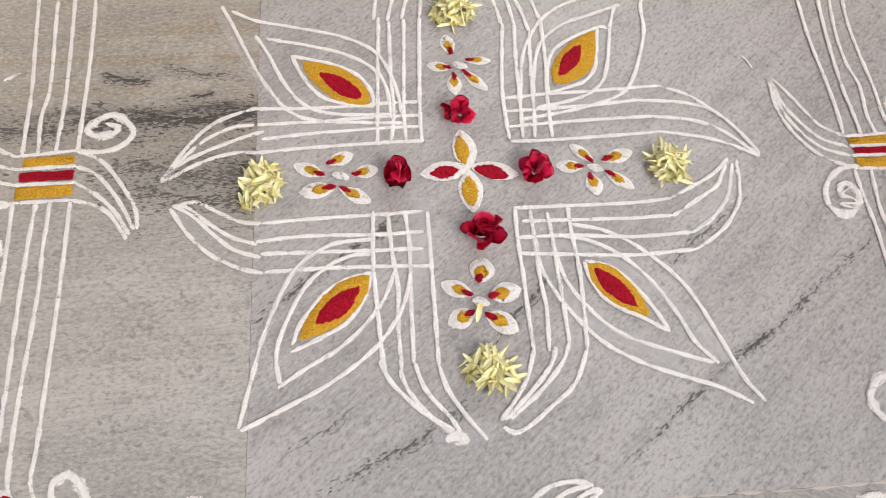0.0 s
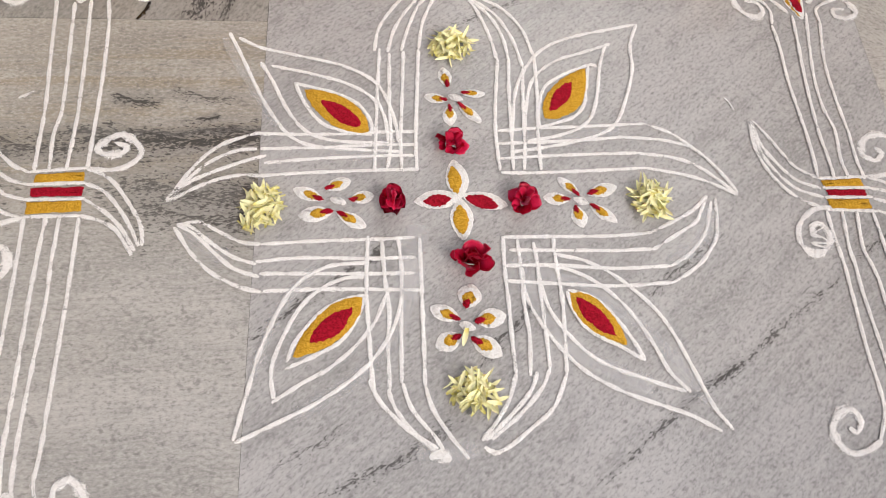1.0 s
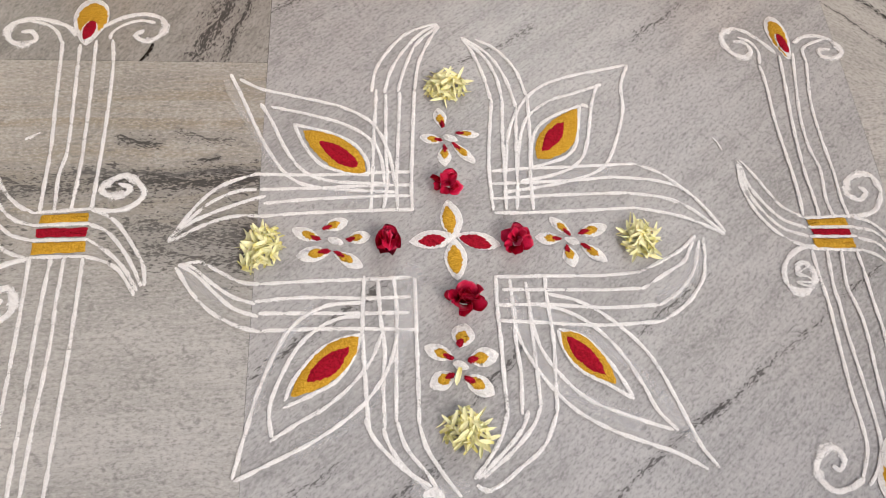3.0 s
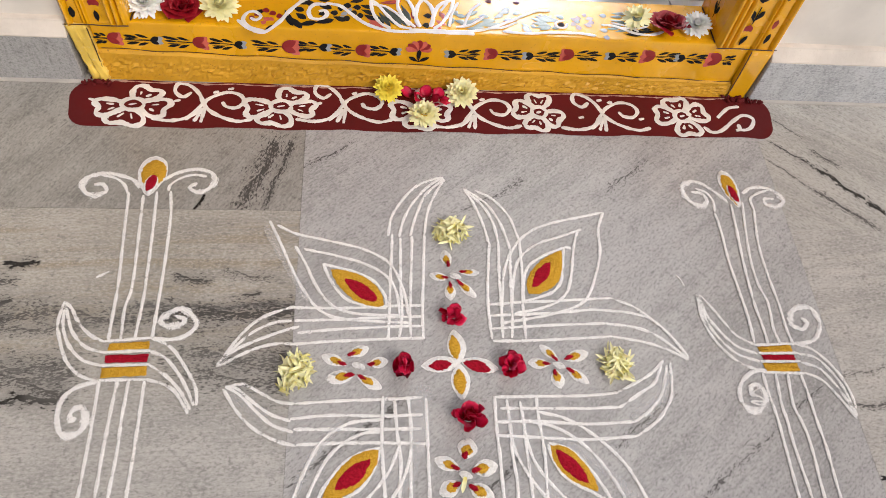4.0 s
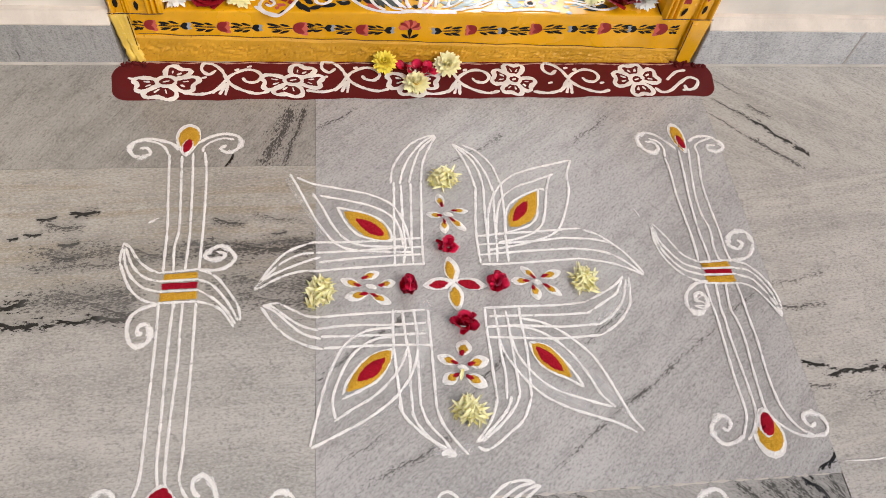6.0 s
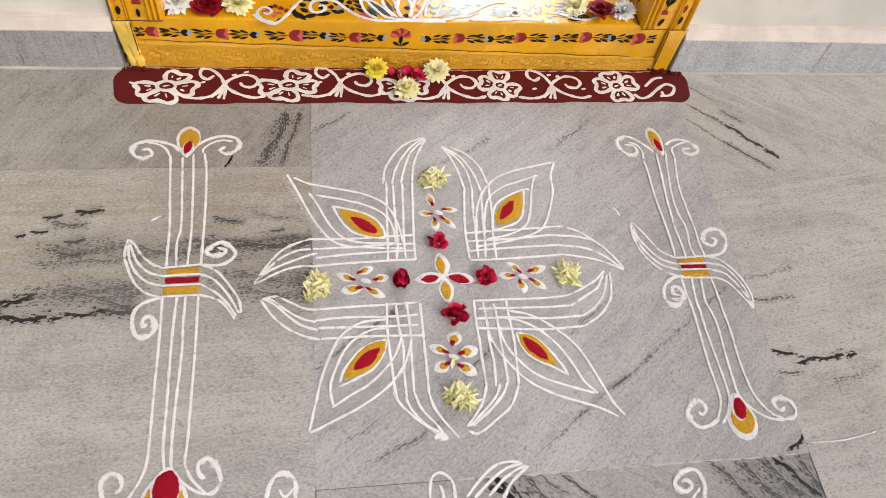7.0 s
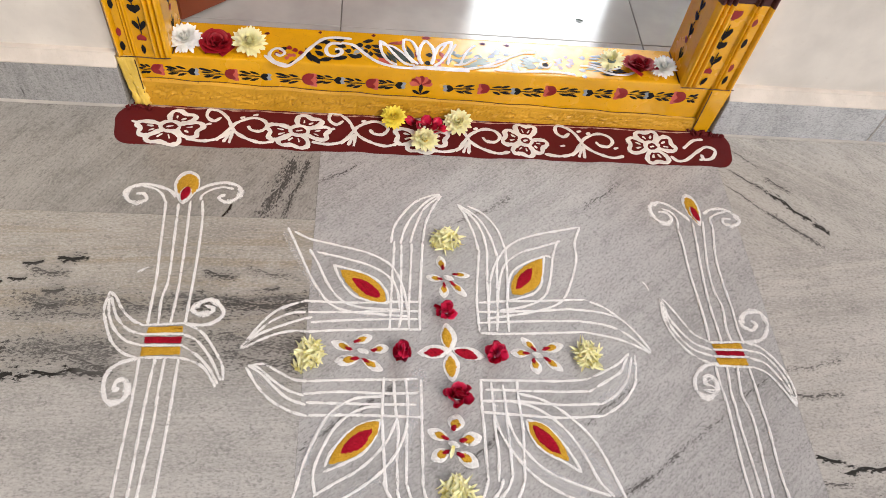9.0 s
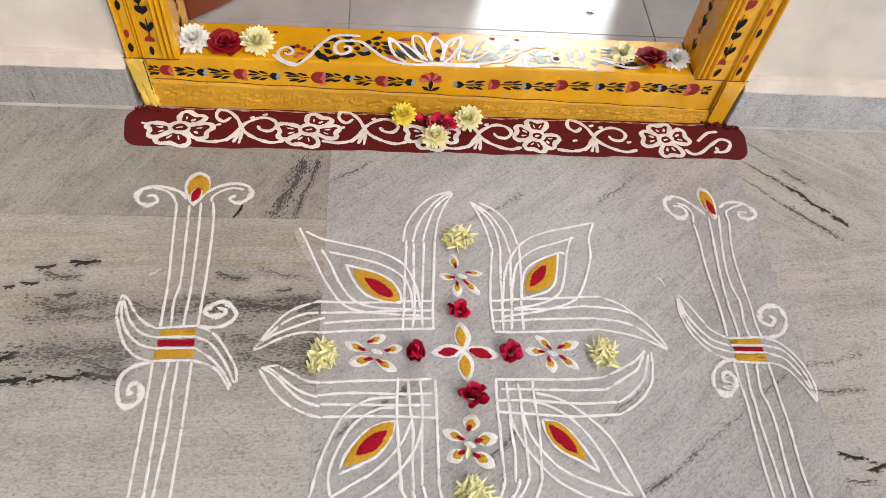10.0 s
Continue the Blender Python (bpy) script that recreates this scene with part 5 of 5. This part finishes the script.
bar(left_border, GOLD_POWDER, (-433, -529), (-376, -527), (-375, -540), (-432, -544))
bar(right_border, GOLD_POWDER, (478, -506), (529, -503), (531, -514), (480, -515))
bar(right_border, RED_POWDER, (480, -519), (530, -518), (531, -528), (483, -527))
bar(right_border, GOLD_POWDER, (479, -531), (531, -532), (532, -545), (480, -544))
chalk(front_row, (-259, -892), (-254, -868), (-245, -855), (-235, -852), (-223, -857), (-217, -871), (-218, -895), width=11)
chalk(front_row, (-240, -876), (-234, -886), (-226, -883), (-220, -875))
chalk(front_row, (-23, -909), (-22, -889), (-18, -875), (-8, -868), (5, -873), (13, -886), (14, -912))
chalk(front_row, (-8, -886), (-4, -895), (-3, -911))
chalk(front_row, (31, -907), (55, -882), (79, -864), (102, -859), (121, -862))
chalk(front_row, (43, -909), (67, -888), (96, -869), (123, -863))
chalk(front_row, (64, -909), (89, -886), (112, -872), (129, -867))
chalk(front_row, (85, -914), (101, -891), (117, -878), (131, -868))
chalk(front_row, (393, -940), (402, -920), (400, -900), (389, -891), (371, -895), (356, -908), (358, -919), (371, -924), (382, -916), (376, -907), (366, -910), width=11)
chalk(front_row, (373, -939), (394, -920))


# ---- flowers ----
def petal_material(name, root, edge, rough=0.55, tip=None):
    m, nt, b = material(name, edge, rough, 0.3)
    info = nt.nodes.new("ShaderNodeObjectInfo")
    uv = nt.nodes.new("ShaderNodeUVMap")
    sep = nt.nodes.new("ShaderNodeSeparateXYZ")
    nt.links.new(uv.outputs[0], sep.inputs[0])
    col = blend(nt, span(nt, sep.outputs[0], 0.0, 0.5), root, edge)
    vein = node(nt, "ShaderNodeTexNoise", (uv.outputs[0], "Vector"), Scale=7.0, Detail=3.0)
    col = blend(nt, span(nt, vein.outputs["Fac"], 0.45, 0.7, 0, 0.35), col, root)
    col = blend(nt, math_node(nt, "MULTIPLY", info.outputs["Random"], 0.2), col, tuple(c * 0.72 for c in edge))
    # tip: paler rim, edge highlights put into the petal colour
    if tip:
        col = blend(nt, span(nt, sep.outputs[0], 0.86, 1.0, 0, 0.6), col, tip)
    nt.links.new(col, b.inputs["Base Color"])
    b.inputs["Subsurface Weight"].default_value = 0.05 if tip else 0.15
    b.inputs["Subsurface Radius"].default_value = (0.004, 0.003, 0.002)
    b.inputs["Subsurface Scale"].default_value = 1.0
    return m


LEMON = petal_material("lemon_petal", (0.70, 0.62, 0.17), (0.95, 0.91, 0.55))
YELLOW_PETAL = petal_material("yellow_petal", (0.90, 0.60, 0.03), (0.95, 0.80, 0.10))
PALE_PETAL = petal_material("pale_yellow_petal", (0.93, 0.78, 0.20), (0.97, 0.93, 0.58))
WHITE_PETAL = petal_material("white_petal", (0.86, 0.87, 0.66), (0.96, 0.95, 0.92))
PINK_RED = petal_material("magenta_red_petal", (0.34, 0.003, 0.022), (0.72, 0.012, 0.075), 0.40, (0.80, 0.09, 0.20))
PINK = petal_material("pink_curled_petal", (0.40, 0.01, 0.06), (0.66, 0.07, 0.20), 0.42, (0.80, 0.25, 0.38))
CRIMSON = petal_material("crimson_rose_petal", (0.10, 0.001, 0.004), (0.27, 0.004, 0.012), 0.45, (0.36, 0.02, 0.03))
DISC = paint("flower_disc", (0.62, 0.42, 0.04), 0.8, 0.3, (0.4, 0.22, 0.02), 0.6, 300)


def petal_mesh(length, width, cup, curl, notch=0.0, nl=5):
    """A petal from its foot at the origin along +x, cupped across and curled along its length."""
    bm = bmesh.new()
    uv = bm.loops.layers.uv.verify()
    rows = []
    for i in range(nl + 1):
        t = i / nl
        w = width / 2 * (0.28 + 0.72 * math.sin(math.pi * min(1, 0.12 + 0.80 * t)) ** 0.8) * (1 if i < nl else 0.45)
        z = curl * length * t * t
        x = length * t * (1 - 0.25 * abs(curl) * t)
        rows.append([(bm.verts.new((x + (notch * length if k == 0 and i == nl else 0), k * w, z + cup * w * (k * k))), (t, 0.5 + k / 2)) for k in (-1, 0, 1)])
    for a, b in zip(rows, rows[1:]):
        for k in range(2):
            quad = (a[k], b[k], b[k + 1], a[k + 1])
            f = bm.faces.new([v for v, _ in quad])
            f.smooth = True
            for loop, (_, c) in zip(f.loops, quad):
                loop[uv].uv = c
    return bm


def shared(name, bm, mat):
    me = bpy.data.meshes.new(name)
    bm.to_mesh(me)
    bm.free()
    me.materials.append(mat)
    return me


def attach(name, me, parent, m):
    ob = new(name, me)
    ob.parent = parent
    ob.matrix_basis = m
    return ob


PILE_PETALS = [shared("petal", petal_mesh(l, w, c, k), LEMON) for l, w, c, k in
               ((0.021, 0.0046, 0.7, 0.14), (0.018, 0.0040, 0.9, -0.20), (0.024, 0.0042, 0.6, 0.24), (0.015, 0.0050, 0.7, 0.05))]


def petal_pile(x, y, rx, ry, n, seed, lean=0.0, drift=(0, 0)):
    rnd = random.Random(seed)
    pile = thing("petal_pile", "heap of loose pale lemon chrysanthemum petals on the rangoli", "petals", "petal heaps", at=(x, y, 0.001))
    for k in range(n):
        r = math.sqrt(rnd.random())
        a = rnd.uniform(0, 2 * math.pi)
        px, py = r * math.cos(a) * rx * 0.66, r * math.sin(a) * ry * 0.66
        h = 0.001 + 0.019 * (1 - r) * rnd.uniform(0.25, 1.1)
        yaw = math.degrees(a) + rnd.gauss(0, 100) + lean
        if k % 4 == 0:
            f = rnd.uniform(0.3, 1.0)
            px, py, h = px * 0.7 + drift[0] * f, py * 0.7 + drift[1] * f, h * (1 - 0.7 * f)
        ob = attach("petal", PILE_PETALS[k % 4], pile, pose(px - 0.008 * math.cos(radians(yaw)), py - 0.008 * math.sin(radians(yaw)), h + 0.002, rnd.uniform(-60, 60), rnd.uniform(-30, 20) + 8 * r, yaw))
    return pile


petal_pile(0.041, -0.310, 0.034, 0.031, 110, 11, 0, (-0.016, -0.004))
petal_pile(-0.181, -0.536, 0.030, 0.034, 115, 12, 60, (-0.010, -0.022))
petal_pile(0.259, -0.532, 0.030, 0.033, 110, 13, 0, (0.008, -0.016))
petal_pile(0.038, -0.750, 0.030, 0.030, 120, 14, -20, (0.016, -0.008))


def rose_petal(radius, height, sweep, flare, cup, nu=6, nv=4):
    """A broad rose petal wrapped round the axis, flaring and rolling outwards at its rim."""
    bm = bmesh.new()
    uv = bm.loops.layers.uv.verify()
    rows = []
    for j in range(nv + 1):
        v = j / nv
        row = []
        for i in range(nu + 1):
            u = 2 * i / nu - 1
            s = sweep * (0.35 + 0.65 * math.sin(math.pi * (0.15 + 0.62 * v)))
            a = u * s
            r = radius * (0.35 + 0.65 * v ** 0.7) + flare * v * v + 0.0025 * abs(u) ** 3 * v
            z = height * (v - 0.32 * v ** 3) * (1 - cup * u * u * v) + 0.0012 * math.sin(3 * u + radius * 900)
            row.append((bm.verts.new((r * math.cos(a), r * math.sin(a), z)), (v, 0.5 + u / 2)))
        rows.append(row)
    for a, b in zip(rows, rows[1:]):
        for i in range(nu):
            quad = (a[i], a[i + 1], b[i + 1], b[i])
            f = bm.faces.new([v for v, _ in quad])
            f.smooth = True
            for loop, (_, c) in zip(f.loops, quad):
                loop[uv].uv = c
    return bm


def rose(label, x, y, z, size, mat, n, seed, tilt=(0, 0), group="red roses", squash=(1, 1)):
    rnd = random.Random(seed)
    ob = thing("rose", label, "rose", group, at=(x, y, z))
    ob.rotation_euler = (radians(tilt[0]), radians(tilt[1]), rnd.uniform(0, 6))
    for k in range(n):
        t = (k + 0.6) / n
        r = size * (0.08 + 0.32 * t)
        h = size * (0.62 - 0.26 * t) * rnd.uniform(0.9, 1.1)
        me = shared("petal", rose_petal(r, h, 1.35 - 0.5 * t, size * 0.16 * t * rnd.uniform(0.6, 1.4), 0.25), mat)
        attach("petal", me, ob, Matrix.Diagonal((*squash, 1, 1)) @ pose(0, 0, 0, rnd.uniform(-7, 7), rnd.uniform(-4, 10) * t, 137.5 * k + rnd.uniform(-15, 15)))
    return ob


def broad_petal(length, width, cup, curl, seed, mat, nl=7, nw=6):
    """A broad rose petal from its foot at the origin along +x: cupped, its rim rolled back and ruffled."""
    rnd = random.Random(seed)
    p0, p1 = rnd.uniform(0, 6), rnd.uniform(0, 6)
    bm = bmesh.new()
    uv = bm.loops.layers.uv.verify()
    rows = []
    for i in range(nl + 1):
        t = i / nl
        w = width / 2 * (0.30 + 0.70 * math.sin(math.pi * min(0.94, 0.10 + 0.66 * t)) ** 0.8)
        row = []
        for k in range(nw + 1):
            u = 2 * k / nw - 1
            tip = 1 - 0.20 * u * u * t
            z = cup * width * 0.5 * u * u * (1 - 0.3 * t) + curl * length * t ** 2.2 + 0.0016 * t * t * math.sin(4.2 * u + p0) + 0.0008 * t * math.sin(9 * u + p1)
            row.append((bm.verts.new((length * t * tip * (1 - 0.22 * abs(curl) * t), u * w, z)), (t, 0.5 + u / 2)))
        rows.append(row)
    for a, b in zip(rows, rows[1:]):
        for k in range(nw):
            quad = (a[k], b[k], b[k + 1], a[k + 1])
            f = bm.faces.new([v for v, _ in quad])
            f.smooth = True
            for loop, (_, c) in zip(f.loops, quad):
                loop[uv].uv = c
    bmesh.ops.solidify(bm, geom=bm.faces[:], thickness=0.0003)
    return shared("petal", bm, mat)


def torn_rose(label, x, y, petals, seed, sx=1.0, sy=1.0):
    """Rose petals pressed together on the floor; petals: (dx, dy, dz, yaw, pitch, roll, size) in millimetres and degrees."""
    rnd = random.Random(seed)
    ob = thing("rose", label, "rose", "roses on the floor", at=(x, y, 0.002))
    for k, (dx, dy, dz, yaw, pitch, roll, size) in enumerate(petals):
        mat = PINK if size < 0 else PINK_RED
        me = broad_petal(abs(size) / 1000, abs(size) * 1.05 / 1000, rnd.uniform(0.25, 0.6), rnd.uniform(-0.35, 0.1), seed * 31 + k, mat)
        attach("petal", me, ob, Matrix.Diagonal((sx, sy, 0.9, 1)) @ pose(dx / 1000, dy / 1000, dz / 1000, 0, 0, yaw) @ pose(0, 0, 0, roll + rnd.uniform(-25, 25), pitch - rnd.uniform(4, 30), 0))
    return ob


torn_rose("crumpled magenta red rose petals above the centre flower", 0.032, -0.456,
          [(-4, 3, 3, 175, -12, 30, 20), (2, 0, 6, 78, -30, 10, 22), (0, -4, 4, 250, -20, -20, 18), (6, -6, 4, 320, -34, 30, 21), (4, -2, 9, 20, -52, -20, 18), (-2, -2, 9, 130, -50, 25, 17), (10, -9, 6, 300, -58, 10, 14), (-8, -2, 4, 210, -8, -30, 15), (0, 0, 7, 240, -24, 0, 16), (-2, 4, 8, 330, -28, 10, 15)], 21, 0.86, 0.82)
torn_rose("oblong bud of crimson rose petals on the rangoli", -0.038, -0.537,
          [(0, -9, 2, 90, -18, 0, 30), (-7, -6, 4, 96, -30, -50, 26), (7, -6, 4, 84, -30, 50, 26), (0, 8, 4, 270, -26, 0, 28), (-6, 6, 6, 262, -34, 50, 24), (6, 6, 6, 278, -34, -50, 24), (0, -4, 12, 90, -6, 0, 24), (1, 2, 14, 268, -6, 10, 22), (-3, 0, 15, 120, -14, -20, 16)], 22, 0.74, 1.05)
torn_rose("crimson rose petals with one pink curled petal", 0.110, -0.534,
          [(0, 4, 4, 88, -24, 0, 24), (4, 3, 5, 40, -28, 24, 22), (-5, 2, 4, 150, -26, -24, 22), (6, -3, 5, 340, -30, 30, 22), (-4, -5, 4, 215, -20, -20, 20), (0, -7, 3, 270, -18, 10, 22), (0, 2, 10, 110, -48, 20, 18), (3, 0, 11, 20, -52, -16, 18), (0, -3, 12, 285, -30, 34, -15), (-4, 0, 11, 190, -50, 10, 16), (-5, 5, 9, 320, -12, 0, 16)], 23, 0.72, 0.80)
torn_rose("wide crumpled red rose with upright petals", 0.046, -0.607,
          [(-9, 1, 3, 178, -22, 24, 22), (-12, 2, 4, 120, -44, -20, 18), (-5, -6, 4, 245, -26, -16, 22), (2, -8, 3, 280, -22, 14, 22), (9, -4, 4, 340, -26, 30, 24), (10, 2, 6, 20, -38, -10, 24), (2, 6, 5, 88, -48, 0, 24), (-4, 0, 9, 140, -62, 30, 20), (4, -2, 10, 300, -66, -20, 20), (0, 0, 12, 60, -70, 30, 19), (6, 2, 10, 190, -72, 10, 18), (-7, -2, 8, 30, -60, -30, 18), (-8, 2, 10, 350, -16, 8, 18), (9, 4, 9, 200, -20, -10, 18), (1, -8, 9, 80, -30, 6, 17)], 24, 1.0, 0.72)


def chrysanthemum(label, x, y, z, radius, mat, seed, tilt=(0, 0), layers=4, centre=True, narrow=1.0):
    rnd = random.Random(seed)
    ob = thing("chrysanthemum", label, "flower", "chrysanthemums", at=(x, y, z))
    ob.rotation_euler = (radians(tilt[0]), radians(tilt[1]), 0)
    for j in range(layers):
        t = j / max(1, layers - 1)
        length = radius * (1.0 - (0.52 if centre else 0.66) * t)
        n = int(24 - 9 * t)
        me = [shared("petal", petal_mesh(length * s, radius * 0.29 * narrow, 0.22, 0.06 + 0.40 * t), mat) for s in (1.0, 0.9)]
        for k in range(n):
            attach("petal", me[k % 2], ob, pose(0, 0, 0.004 + 0.006 * t, rnd.uniform(-14, 14), -3 - (40 if centre else 72) * t + rnd.uniform(-7, 7), 360 * (k + 0.5 * j) / n + rnd.uniform(-6, 6)))
    if centre:
        bm = bmesh.new()
        bmesh.ops.create_uvsphere(bm, u_segments=12, v_segments=8, radius=radius * 0.22, matrix=Matrix.Translation((0, 0, 0.010)) @ Matrix.Diagonal((1, 1, 0.6, 1)))
        part("disc", bm, DISC, ob, "golden centre", True)
    bm = bmesh.new()
    bmesh.ops.create_cone(bm, cap_ends=True, segments=10, radius1=radius * 0.18, radius2=radius * 0.3, depth=0.008, matrix=Matrix.Translation((0, 0, 0.002)))
    part("calyx", bm, GREEN_PAINT, ob, "green calyx")
    return ob


chrysanthemum("white chrysanthemum on the yellow threshold", -0.437, 0.033, TOP + 0.008, 0.033, WHITE_PETAL, 31, (18, 0), 7, False)
rose("deep red rose between two chrysanthemums on the threshold", -0.381, 0.031, TOP + 0.002, 0.060, CRIMSON, 19, 32, (14, 0))
chrysanthemum("full pale yellow chrysanthemum on the threshold", -0.323, 0.033, TOP + 0.008, 0.034, PALE_PETAL, 33, (16, 6), 8, False)
chrysanthemum("half-hidden pale yellow chrysanthemum fallen apart on the threshold", 0.366, 0.046, TOP + 0.006, 0.028, PALE_PETAL, 34, (10, -14), 3, False, 0.9)
rose("deep red rose at the threshold's far corner", 0.422, 0.032, TOP + 0.002, 0.062, CRIMSON, 19, 35, (12, 0))
chrysanthemum("small white chrysanthemum against the jamb", 0.466, 0.031, TOP + 0.008, 0.028, WHITE_PETAL, 36, (14, -8), 7, False)
chrysanthemum("bright yellow chrysanthemum leaning on the threshold", -0.053, -0.024, 0.012, 0.027, YELLOW_PETAL, 37, (24, 0), 4)
chrysanthemum("cream yellow chrysanthemum leaning on the threshold", 0.074, -0.029, 0.012, 0.030, PALE_PETAL, 38, (22, -8), 4, True, 1.1)
chrysanthemum("cream chrysanthemum lying flat on the maroon band", 0.007, -0.078, 0.006, 0.030, PALE_PETAL, 39, (4, 0), 4, True, 1.1)
torn_rose("scattered dark red rose petals on the maroon band", 0.010, -0.036,
          [(-24, 6, 2, 160, -20, 20, 22), (-12, 2, 3, 250, -24, -20, 22), (2, 6, 3, 80, -34, 10, 22), (10, 0, 3, 300, -20, 20, 24), (24, -6, 3, 330, -30, -24, 24), (20, 4, 4, 40, -30, 20, 20), (-4, 0, 6, 190, -40, 20, 18), (14, -10, 4, 280, -30, -10, 20)], 40)

stray = thing("loose_petal", "single pale petal fallen on the powder flower", "petal", at=(0.037, -0.684, 0.004))
attach("petal", shared("petal", petal_mesh(0.022, 0.006, 0.6, 0.1), PALE_PETAL), stray, pose(0, 0, 0, 8, -4, -105))

scrap = thing("leaf_scrap", "small dry olive leaf scrap on the indoor tiles", "leaf", at=(0.355, 0.275, RF + 0.001))
attach("leaf", shared("leaf", petal_mesh(0.017, 0.007, 0.2, 0.05), DARK_GREEN_PAINT), scrap, pose(-0.008, 0, 0, 10, -4, -25))
